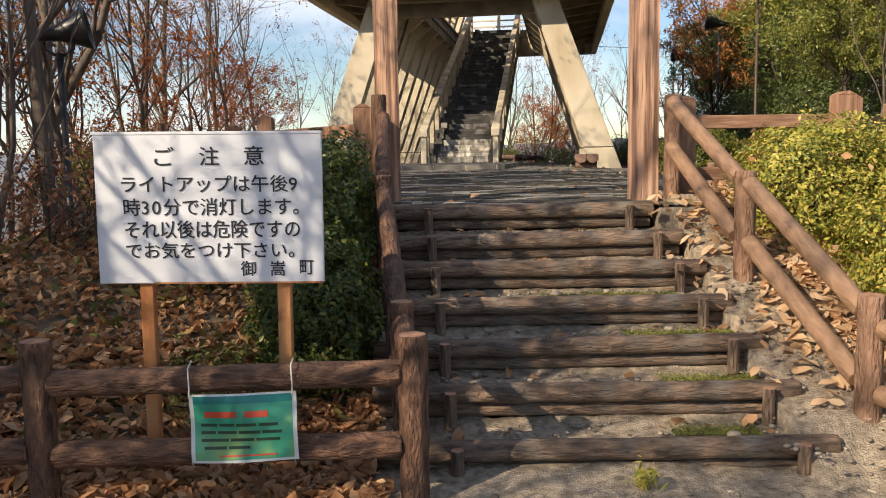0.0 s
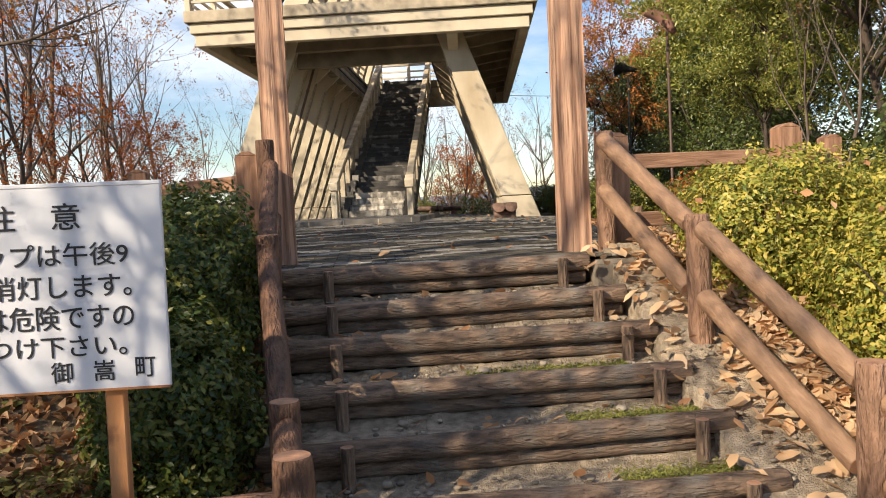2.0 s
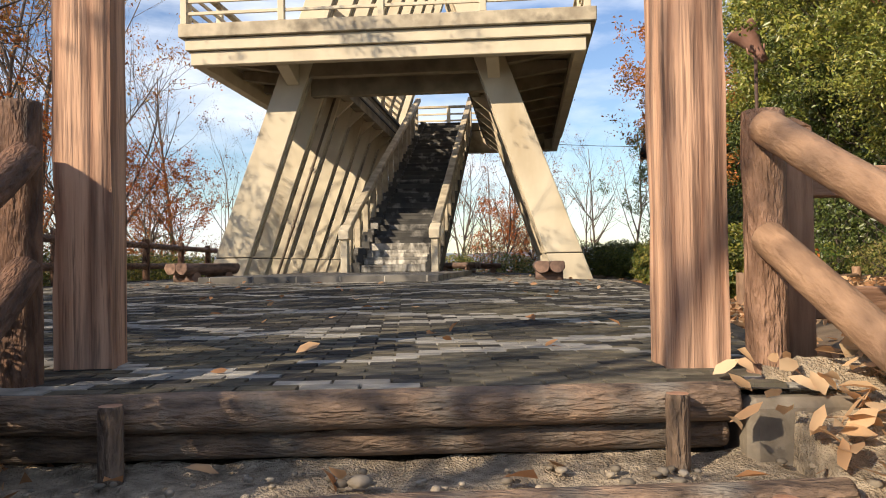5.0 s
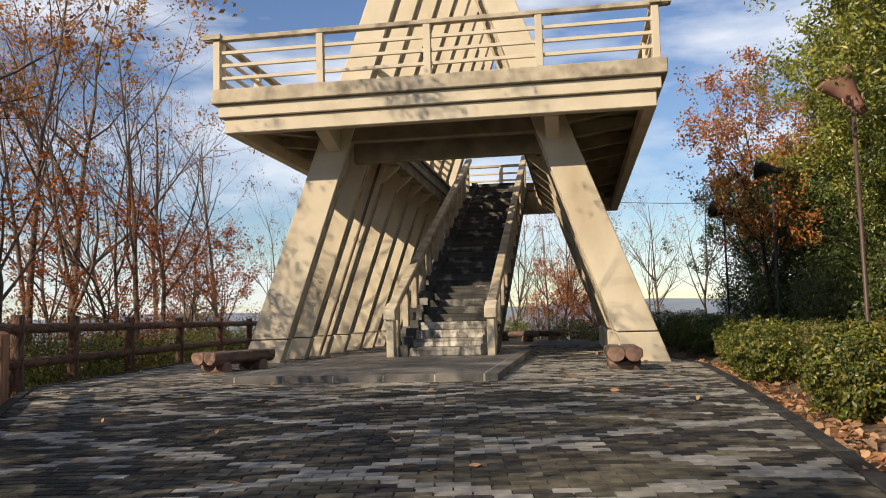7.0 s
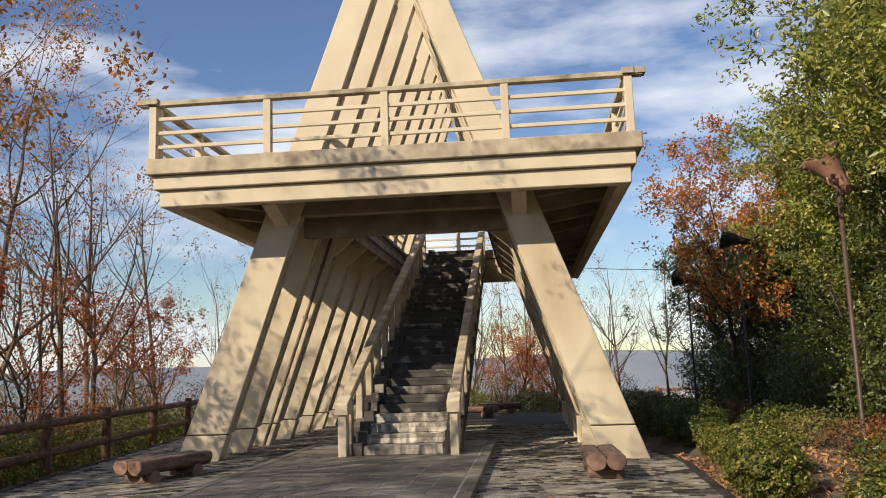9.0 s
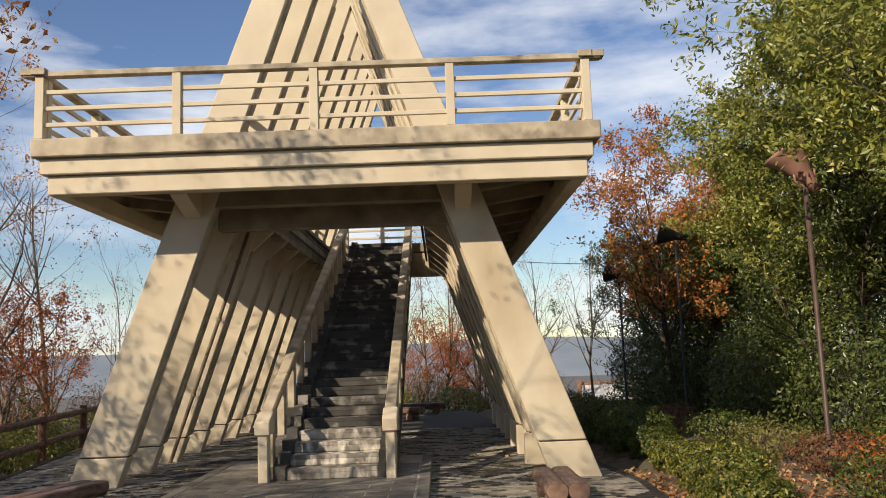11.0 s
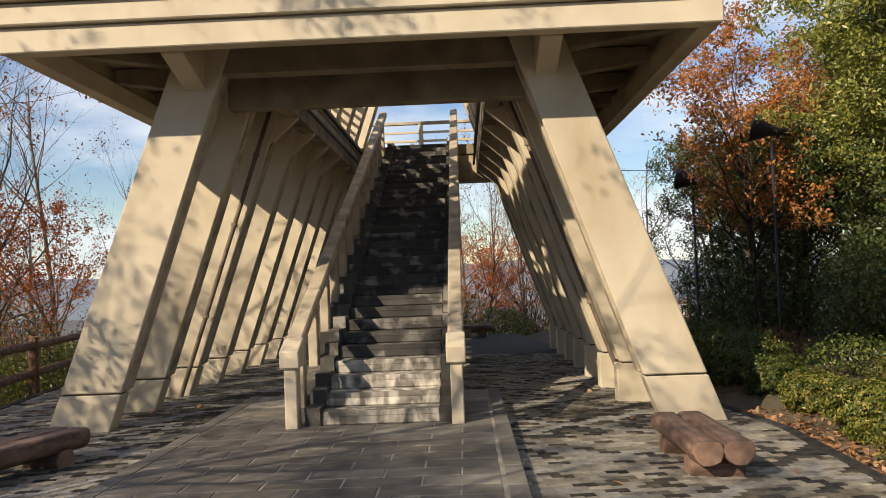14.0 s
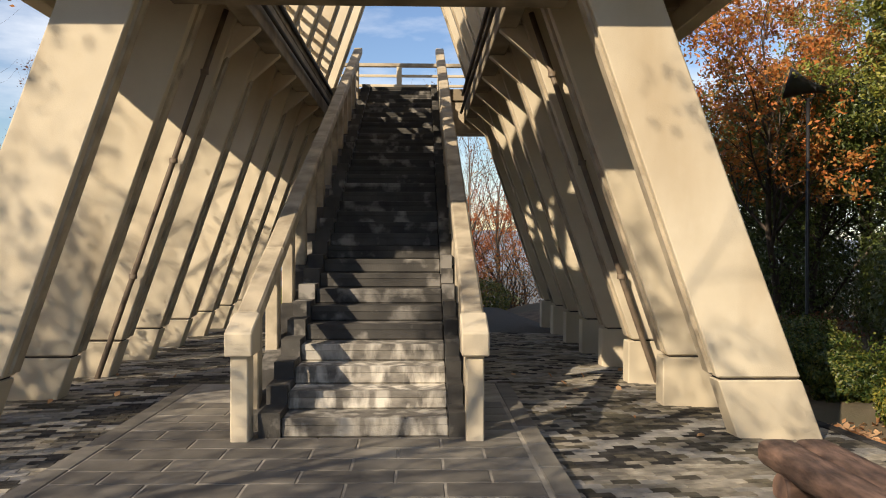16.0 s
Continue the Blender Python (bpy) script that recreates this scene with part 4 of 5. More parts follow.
part("sheet", mesh_of("sheet", nv, nf, NOTICE_WHITE, smooth=True), None, notice, "clear laminate sheet with pale edges")
part("print", mesh_of("print", *sheet_patch(-0.46, 0.46, -0.46, 0.47, 0.0025), NOTICE_GREEN, smooth=True), None, notice)
part("band", mesh_of("band", *sheet_patch(-0.46, 0.46, 0.36, 0.47, 0.004), NOTICE_TEAL, smooth=True), None, notice)
for u0, u1 in ((-0.36, -0.05), (0.02, 0.24)):
    part("red_line", mesh_of("red_line", *sheet_patch(u0, u1, 0.16, 0.25, 0.005), NOTICE_RED, smooth=True), None, notice, "blurred red heading")
for row, (v, words) in enumerate(((0.05, ((-0.40, -0.24), (-0.22, -0.08), (-0.06, 0.13), (0.15, 0.33))), (-0.06, ((-0.40, -0.26), (-0.24, -0.06), (-0.04, 0.16), (0.18, 0.36))), (-0.17, ((-0.40, -0.14), (-0.12, 0.10), (0.12, 0.34))), (-0.28, ((-0.37, -0.16), (-0.14, 0.06))))):
    for u0, u1 in words:
        part("text_bar", mesh_of("text_bar", *sheet_patch(u0, u1, v - 0.022, v + 0.022, 0.005), NOTICE_INK), None, notice)
part("red_line", mesh_of("red_line", *sheet_patch(-0.22, 0.30, -0.41, -0.385, 0.005), NOTICE_RED), None, notice)
for x in (-0.26, 0.25):
    pipe_part("string", [(x, -0.01, 0.16), (x, 0.0, 0.2), (x - 0.005, 0.01, 0.30), (x, 0.06, 0.33)], 0.004, STRING, notice, "pale tie string", 5)
    pipe_part("string", [(x, -0.008, -0.165), (x, 0.02, -0.2)], 0.003, STRING, notice, "pale tie string", 5)


# ---- square timber fence by the gate ----
def timber_post(parent, x, y, z0, z1, half=0.09):
    bm = box(x - half, x + half, y - half, y + half, z0, z1, 0.006)
    ob = part("post", bm, BEAM_WOOD, parent)
    part("post_top", prism([(x - half, z1), (x + half, z1), (x + half * 0.25, z1 + 0.035), (x - half * 0.25, z1 + 0.035)], "y", y - half, y + half, 0.004), BEAM_WOOD, ob)


timber_r = thing("timber_fence", "reddish square timber fence with pointed post tops behind the hedge", "fence", pose(0, 0, 0), "timber fences by the gate")
for x, y in ((2.2, 7.62), (3.72, 7.75), (4.05, 8.3), (5.1, 9.4)):
    timber_post(timber_r, x, y, 1.1, 2.25 if y > 7.7 else 2.22)
for (p, q) in (((2.28, 7.62), (3.64, 7.75)), ((3.78, 7.82), (5.05, 9.34))):
    for z in (2.02, 1.55):
        part("rail", box(-0.045, 0.045, -0.06, 0.06, 0, (Vector((*q, 0)) - Vector((*p, 0))).length, 0.005), BEAM_WOOD, timber_r, "", along((*p, z), (*q, z)))
timber_l = thing("timber_fence", "reddish square timber fence along the terrace beside the gate", "fence", pose(0, 0, 0), "timber fences by the gate")
lp = [(-0.72, 7.6), (-1.95, 9.2), (-2.85, 11.4), (-3.7, 13.5), (-4.5, 15.5)]
for x, y in lp:
    timber_post(timber_l, x, y, 1.1, 2.2, 0.085)
for p, q in zip(lp, lp[1:]):
    for z in (2.0, 1.6):
        part("rail", box(-0.045, 0.045, -0.06, 0.06, 0, (Vector((*q, 0)) - Vector((*p, 0))).length, 0.005), BEAM_WOOD, timber_l, "", along((*p, z), (*q, z)))

# ---- log fence along the terrace ----
fence_l = thing("log_fence", "dark brown log fence with two rails along the terrace edge", "fence", pose(0, 0, 0))
fy = [15.6, 17.4, 19.05, 21.3, 24.0, 27.0, 30.0, 33.0, 36.0]
for i, y in enumerate(fy):
    log_part("post", (-5.3, y, 1.0), (-5.3, y, 2.46 - 0.01 * i), 0.085, fence_l, BARK_LOG, 200 + i, 0.06)
    if i:
        for j, z in enumerate((2.26, 1.78)):
            log_part("rail", (-5.3, fy[i - 1], z), (-5.3, y, z), 0.07, fence_l, BARK_LOG, 220 + 2 * i + j, 0.05)
fence_low = thing("log_fence", "low light-brown log rail half hidden by the shrubs", "fence", pose(0, 0, 0))
for i, (x, y) in enumerate(((3.95, 12.2), (5.6, 14.2), (7.4, 16.4))):
    log_part("post", (x, y, 1.0), (x, y, 1.60), 0.065, fence_low, RAIL_LOG, 250 + i, 0.05)
    if i:
        log_part("rail", ((3.95, 5.6)[i - 1], (12.2, 14.2)[i - 1], 1.45), (x, y, 1.45), 0.05, fence_low, RAIL_LOG, 255 + i, 0.05)


# ---- log benches ----
def bench(m, group, label):
    b = thing("log_bench", label, "bench", m, group)
    for i, y in enumerate((-0.45, 0.45)):
        me = log_mesh("support", 0.46, 0.12, BENCH_BARK, BENCH_END, 0.06, 300 + i)
        part("support", me, None, b, "short log support", along((-0.23, y, 0.06), (0.23, y, 0.06)))
    for i, x in enumerate((-0.128, 0.128)):
        me = log_mesh("seat_log", 1.5, 0.132, BENCH_BARK, BENCH_END, 0.08, 310 + i)
        m_log = along((x, -0.75, 0.255), (x, 0.75, 0.255))
        up = m_log.to_3x3().inverted() @ Vector((0, 0, 1))
        for q in me.vertices:
            over = q.co.dot(up) - 0.07
            if over > 0:
                q.co -= up * over * 0.9
        part("seat_log", me, None, b, "reddish seat log with a flat top", m_log)
    return b


LB = "bench of two reddish-brown logs on short log supports"
b1 = bench(pose(3.27, 19.0, terrace_z(3.27, 19.0), 0, 0, -8), "log benches", LB)
for x, y, rz in ((-2.99, 19.95, -26), (2.6, 33.4, 60), (3.6, 35.8, 85)):
    copy_thing(b1, pose(x, y, terrace_z(x, y), 0, 0, rz))


# ---- floodlights on poles ----
def floodlight(m, height, metal, group, label, turn, tilt=-35, size=1.4):
    f = thing("floodlight", label, "floodlight", m, group)
    pipe_part("pole", [(0, 0, -0.3), (0, 0, height)], 0.036, POLE if metal is METAL_BROWN else metal, f)
    prof = [(0.0, -0.27), (0.05, -0.27), (0.06, -0.15), (0.085, -0.05), (0.165, 0.13), (0.215, 0.22), (0.22, 0.245), (0.205, 0.245), (0.15, 0.14)]
    vs, fs = [], []
    n = 20
    for r, y in prof:
        for s in range(n):
            a = 2 * math.pi * s / n
            vs.append((r * math.cos(a), y, r * math.sin(a)))
    for k in range(len(prof) - 1):
        for s in range(n):
            t = (s + 1) % n
            fs.append((k * n + s, k * n + t, (k + 1) * n + t, (k + 1) * n + s))
    at = pose(0, 0, height + 0.22, 0, 0, turn) @ pose(0, 0.05, 0, tilt, 0, 0) @ Matrix.Scale(size, 4)
    hd = part("lamp_head", mesh_of("lamp_head", vs, fs, metal, smooth=True), None, f, "conical lamp housing", at)
    vs = [(0.158 * math.cos(2 * math.pi * s / n), 0.155, 0.158 * math.sin(2 * math.pi * s / n)) for s in range(n)]
    part("lens", mesh_of("lens", vs, [tuple(range(n))], GLASS_DARK), None, hd, "dark lamp glass")
    for sx in (-1, 1):
        pipe_part("bracket", [(0, 0, height - 0.05), (sx * 0.15, 0, height + 0.04), (sx * 0.17, 0, height + 0.22)], 0.018, metal, f)
    return f


floodlight(pose(7.35, 19.6, 1.2), 4.35, METAL_BROWN, "floodlights", "brown conical floodlight on a thin pole among the trees", 66, 58, 1.5)
floodlight(pose(9.5, 33.0, 1.0), 4.3, METAL_BLACK, "floodlights", "black floodlight on a pole before the dark trees", 50, 15)
floodlight(pose(9.5, 28.8, 1.0), 4.9, METAL_BLACK, "floodlights", "black floodlight on a pole before the dark trees", 60, 15)
floodlight(pose(-4.08, 9.0, 0.4), 2.52, METAL_BLACK, "floodlights", "black floodlight on a thin pole among bare trees", -75, 12, 1.05)

# ---- white notice board beyond the tower, and the log fence before it ----
far = thing("notice_board", "white panel in a brown timber frame beyond the terrace", "sign", pose(13.45, 46.0, 0.4, 0, 0, -12))
part("panel", box(-1.15, 1.15, -0.03, 0.03, 0.05, 1.22, 0.01), SIGN_WHITE, far)
for x in (-1.24, 1.24):
    part("post", box(x - 0.09, x + 0.09, -0.09, 0.09, -2.2, 1.45, 0.01), BEAM_WOOD, far)
part("top_rail", box(-1.15, 1.15, -0.06, 0.06, 1.225, 1.35, 0.01), BEAM_WOOD, far)
part("bottom_rail", box(-1.15, 1.15, -0.06, 0.06, -0.1, 0.045, 0.01), BEAM_WOOD, far)
fence_far = thing("log_fence", "short dark log fence below the white panel", "fence", pose(0, 0, 0))
fp = ((10.6, 39.6), (11.7, 40.1), (12.8, 40.8), (13.9, 41.6))
for i, (x, y) in enumerate(fp):
    log_part("post", (x, y, -0.8), (x, y, 1.18 + 0.06 * i), 0.075, fence_far, BARK_LOG, 270 + i, 0.06)
    if i:
        for j, z in enumerate((1.0, 0.62)):
            log_part("rail", (*fp[i - 1], z + 0.06 * (i - 1)), (x, y, z + 0.06 * i), 0.06, fence_far, BARK_LOG, 280 + 2 * i + j, 0.05)

# an overhead cable
cable = thing("overhead_cable", "thin dark cable hung across the sky behind the tower", "cable", pose(0, 0, 0))
pts = [(4.0 + 9.0 * t, 40 - 6 * t, 7.2 - 1.2 * t - 1.0 * t * (1 - t)) for t in [i / 8 for i in range(9)]]
pipe_part("wire", pts, 0.012, METAL_BLACK, cable, "", 5)


# ---- trees ----
def grow(seed, height, radius, first, forks, spread_deg, rise, levels=3, wander=0.12):
    """Lines of a trunk and its limbs, and the ends of the twigs with their directions."""
    rnd = random.Random(seed)
    lines, tips = [], []

    def limb(p, d, length, r, level):
        n = 6 if level == 0 else (5 if level == 1 else 3)
        line = [(p.copy(), r)]
        q, pts = p.copy(), []
        for i in range(n):
            d = (d + Vector((rnd.gauss(0, wander), rnd.gauss(0, wander), rnd.gauss(0, wander * 0.6) + rise * (0.0 if level == 0 else 0.16)))).normalized()
            q = q + d * length / n
            rr = r * (1 - 0.82 * (i + 1) / n)
            line.append((q.copy(), max(rr, 0.0014)))
            pts.append((q.copy(), d.copy(), max(rr, 0.0014), (i + 1) / n))
        lines.append((line, level))
        if level >= levels:
            tips.extend((a, b) for a, b, _, f in pts)
            return
        k = forks[level]
        for _ in range(k):
            f = rnd.uniform(first if level == 0 else 0.25, 1.0)
            a = f * n
            i = min(int(a), n - 1)
            base = line[i][0].lerp(line[i + 1][0], a - i)
            br = (line[i][1] * (1 - (a - i)) + line[i + 1][1] * (a - i)) * 0.62
            side = Vector((rnd.gauss(0, 1), rnd.gauss(0, 1), rnd.gauss(0, 0.3)))
            side = (side - d * side.dot(d)).normalized()
            ang = radians(rnd.uniform(spread_deg * 0.6, spread_deg * 1.2))
            nd = (pts[i][1] * math.cos(ang) + side * math.sin(ang)).normalized()
            limb(base, nd, length * rnd.uniform(0.34, 0.55) * (1.15 - 0.5 * f if level == 0 else 1), max(br, 0.0034 if level == 0 else 0.0026), level + 1)

    limb(Vector((0, 0, -0.2)), Vector((rnd.gauss(0, 0.05), rnd.gauss(0, 0.05), 1)).normalized(), height, radius, 0)
    return lines, tips


def tree(name, seed, label, bark, leaf, height, radius, first, forks, spread_deg, rise, n_leaves, leaf_size, scatter, levels=3, clump=None, narrow=0.5):
    t = thing(name, label, "tree")
    lines, tips = grow(seed, height, radius, first, forks, spread_deg, rise, levels)
    v, f = tubes([a for a, lv in lines if lv == 0], 9)
    trunk = part("trunk", mesh_of("trunk", v, f, bark, smooth=True), None, t)
    v, f = tubes([a for a, lv in lines if lv == 1], 5)
    v2, f2 = tubes([a for a, lv in lines if lv > 1], 3)
    f += [tuple(len(v) + i for i in q) for q in f2]
    part("branchwork", mesh_of("branchwork", v + v2, f, bark, smooth=True), None, t)
    rng = np.random.default_rng(seed)
    if n_leaves:
        tp = np.array([tuple(a) for a, b in tips])
        if clump:
            keep = rng.choice(len(tp), max(3, int(len(tp) * clump)), replace=False)
            tp = tp[keep]
        at = tp[rng.integers(0, len(tp), n_leaves)] + rng.normal(0, scatter, (n_leaves, 3))
        part("crown", leaves_mesh("crown", at, rng.uniform(0.6, 1.25, n_leaves) * leaf_size, leaf, rng, up=0.3, narrow=narrow), None, t)
    return t


BARE = "slender bare grey-barked tree still holding a few rust-brown leaves"
bare = [
    tree("bare_tree", 11, BARE, BARK_GREY, LEAF_RUST, 8.5, 0.085, 0.25, (10, 5, 3), 48, 0.9, 500, 0.085, 0.10, 3, 0.12),
    tree("bare_tree", 12, BARE, BARK_GREY, LEAF_BROWN, 7.4, 0.075, 0.22, (9, 5, 3), 42, 1.1, 420, 0.085, 0.10, 3, 0.10),
    tree("bare_tree", 13, BARE, BARK_GREY, LEAF_RUST, 9.6, 0.10, 0.3, (10, 5, 3), 50, 0.8, 800, 0.085, 0.12, 3, 0.1),
    tree("bare_tree", 14, BARE, BARK_GREY, LEAF_BROWN, 6.2, 0.05, 0.15, (9, 5, 3), 40, 1.2, 260, 0.08, 0.09, 3, 0.1),
]
RUST = "grey-barked tree with thinning rust and orange autumn leaves"
rust = [
    tree("autumn_tree", 21, RUST, BARK_GREY, LEAF_RUST, 7.6, 0.10, 0.2, (15, 8, 4), 50, 0.7, 9000, 0.078, 0.075, 3, 0.6),
    tree("autumn_tree", 22, RUST, BARK_GREY, LEAF_ORANGE, 5.4, 0.07, 0.15, (13, 7, 4), 52, 0.7, 6500, 0.085, 0.075, 3, 0.6),
    tree("autumn_tree", 23, "full-crowned tree with bright orange-red autumn leaves", BARK_DARK, LEAF_MIX, 6.4, 0.09, 0.2, (15, 8, 4), 52, 0.7, 10000, 0.11, 0.09, 3, None),
]
# leaf clumps with wide gaps, made to throw patchy shade
rust.append(tree("autumn_tree", 24, "spreading autumn tree still holding scattered clumps of leaves", BARK_GREY, LEAF_RUST, 7.8, 0.11, 0.25, (14, 7, 4), 50, 0.6, 8500, 0.075, 0.14, 3, 0.085))
GREEN = "tall evergreen broadleaf tree with glossy green leaves"
green = [
    tree("evergreen_tree", 31, GREEN, BARK_DARK, LEAF_GREEN, 7.6, 0.11, 0.20, (20, 8, 4), 54, 0.6, 34000, 0.115, 0.085, 3, None, 0.40),
    tree("evergreen_tree", 32, GREEN, BARK_DARK, LEAF_GREEN, 6.2, 0.09, 0.18, (18, 8, 4), 52, 0.7, 30000, 0.11, 0.085, 3, None, 0.40),
    tree("evergreen_tree", 33, "dark evergreen tree with dense small leaves", BARK_DARK, LEAF_DARKGREEN, 6.6, 0.10, 0.05, (18, 8, 4), 58, 0.5, 24000, 0.11, 0.085, 3, 0.85, 0.45),
]


def plant(ob, x, y, scale, turn, first):
    z = ground_height(x, y)
    m = pose(x, y, z, 0, 0, turn)
    if first:
        ob.matrix_world = m @ Matrix.Scale(scale, 4)
        return ob
    c = copy_thing(ob, m)
    c.scale = (scale, scale, scale)
    return c


def plant_all(kinds, places, group, seed):
    rnd = random.Random(seed)
    used = set()
    for x, y, k, s in places:
        ob = kinds[k]
        c = plant(ob, x, y, s * rnd.uniform(0.94, 1.06), rnd.uniform(0, 360), k not in used)
        used.add(k)
        tagged(c, group=group)


# some trees by the lower path stand out of view, added to cast shade
spots = [(-3.9, 8.3, 0, 0.95), (-5.0, 7.2, 1, 1.0), (-4.4, 10.2, 3, 1.05), (-6.2, 9.0, 2, 0.9), (-5.6, 11.6, 1, 1.0), (-7.3, 7.4, 0, 1.0), (-7.6, 11.0, 3, 1.2), 
         (-10.2, 9.6, 2, 1.0), (-9.8, 18.5, 0, 1.0), (-7.6, 21.0, 0, 0.9), (-8.6, 24.0, 2, 0.95), (-7.1, 26.5, 1, 1.1),
         (-10.5, 22.0, 1, 1.1), (-12.0, 15.0, 0, 1.1), (-12.5, 19.8, 2, 1.0), (-7.8, 30.0, 0, 1.0), (-10.4, 28.0, 2, 1.0), (-9.4, 33.5, 1, 1.2), (-12.2, 32.0, 0, 1.1), (-8.2, 37.5, 2, 0.9),
         (-6.2, 5.0, 3, 1.0), (-8.8, 4.6, 1, 1.0), (-11.0, 6.0, 0, 1.1), (-14.5, 26.0, 0, 1.1), (-5.2, 40.5, 1, 0.9), (-1.5, 43.0, 0, 0.9), (0.8, 45.0, 3, 1.2), (3.2, 44.0, 1, 1.0),
         (5.0, 46.5, 0, 0.9), (7.0, 43.5, 3, 1.2), (4.2, 50.0, 2, 0.9), (9.2, 47.0, 1, 1.0), (5.8, 43.6, 1, 1.0), (3.4, 41.8, 3, 1.1), (6.6, 41.2, 3, 1.0), (2.0, 42.6, 0, 0.8), (-3.6, 48.0, 2, 0.9), (11.5, 42.0, 0, 0.9), (1.8, 52.0, 2, 1.0),
         (-6.2, 4.3, 2, 0.95), (-7.0, 6.4, 1, 1.0), (-5.4, 5.7, 3, 1.0), (-6.6, 8.0, 2, 0.9), (-8.4, 6.0, 1, 1.1), (-3.6, 6.4, 3, 0.9), (-4.3, 7.6, 3, 0.8), (5.9, 10.6, 3, 0.62), (7.2, 11.4, 1, 0.6), (6.4, 12.2, 3, 0.55), (-7.0, 1.5, 1, 0.9), (-4.7, 1.6, 2, 0.9), (-5.4, 2.9, 1, 0.8), (-4.0, 1.75, 0, 0.72), (-3.7, 2.0, 1, 0.7), (-9.6, 1.8, 0, 1.1), (-11.5, 2.8, 2, 1.0),
         (-9.0, 29.4, 3, 1.3), (-11.0, 34.6, 1, 1.1), (-13.6, 29.6, 3, 1.4), (-7.4, 40.6, 3, 1.2), (-10.2, 41.0, 0, 1.0), (-9.2, 16.2, 3, 1.3), (-15.2, 33.4, 1, 1.2), (-0.2, 40.8, 3, 1.0), (1.4, 41.6, 1, 0.9), (4.8, 40.6, 3, 1.1), (8.6, 41.6, 3, 1.0), (9.8, 44.2, 0, 0.9)]
plant_all(bare, spots, "bare trees round the hilltop", 5)
plant_all(rust, [(-7.5, 25.2, 1, 0.8), (-6.8, 28.6, 1, 0.8), (-12.4, 16.6, 0, 1.5), (-8.6, 20.4, 1, 1.2), (-13.6, 17.4, 3, 1.05), (-8.4, 16.1, 3, 1.22), (-7.4, 9.6, 1, 0.9), (-6.6, 33.0, 1, 0.8), (2.2, 47.5, 1, 0.9), (6.2, 49.5, 1, 1.0),
                 (10.3, 31.0, 2, 0.98), (12.9, 33.5, 2, 1.08), (-2.6, 45.5, 1, 0.8), (-13.0, 22.0, 3, 1.1), (-9.0, 26.6, 0, 1.35), (-8.2, 7.2, 0, 0.9), (-5.8, 1.3, 3, 0.76), (-4.9, 0.9, 3, 0.62), (4.4, 42.5, 1, 0.9), (7.4, 42.0, 1, 0.8),
                 # unseen trees added to dapple the steps, board and paving with shade
                 (-8.4, 4.4, 3, 1.0), (-9.6, 7.4, 3, 1.1), (-5.4, 4.1, 3, 0.8), (-4.4, 1.95, 3, 0.55), (-12.0, 12.6, 3, 1.1)], "autumn trees round the hilltop", 6)
plant_all(green, [(12.3, 21.8, 0, 1.3), (11.3, 24.2, 2, 0.9), (11.9, 27.0, 2, 0.95), (11.0, 30.8, 2, 0.95), (12.6, 34.6, 2, 1.0), (14.0, 31.0, 2, 1.1), (15.5, 35.0, 0, 1.1), (9.6, 16.6, 1, 1.15), (13.6, 25.2, 0, 1.2), (12.9, 28.6, 1, 1.15), (12.2, 37.4, 2, 0.85), (8.2, 12.6, 1, 0.95), (11.2, 14.8, 0, 1.1), (13.5, 19.0, 0, 1.15),
                  (7.8, 9.6, 0, 0.85), (10.0, 10.6, 1, 1.1), (12.6, 33.0, 2, 0.9), (14.5, 27.5, 1, 1.2), (6.6, 13.8, 1, 0.5), (16.6, 36.5, 2, 1.15), (18.5, 28.0, 2, 1.2), (15.0, 13.0, 0, 1.1), (16.0, 22.0, 0, 1.2)], "evergreen trees on the slope", 7)


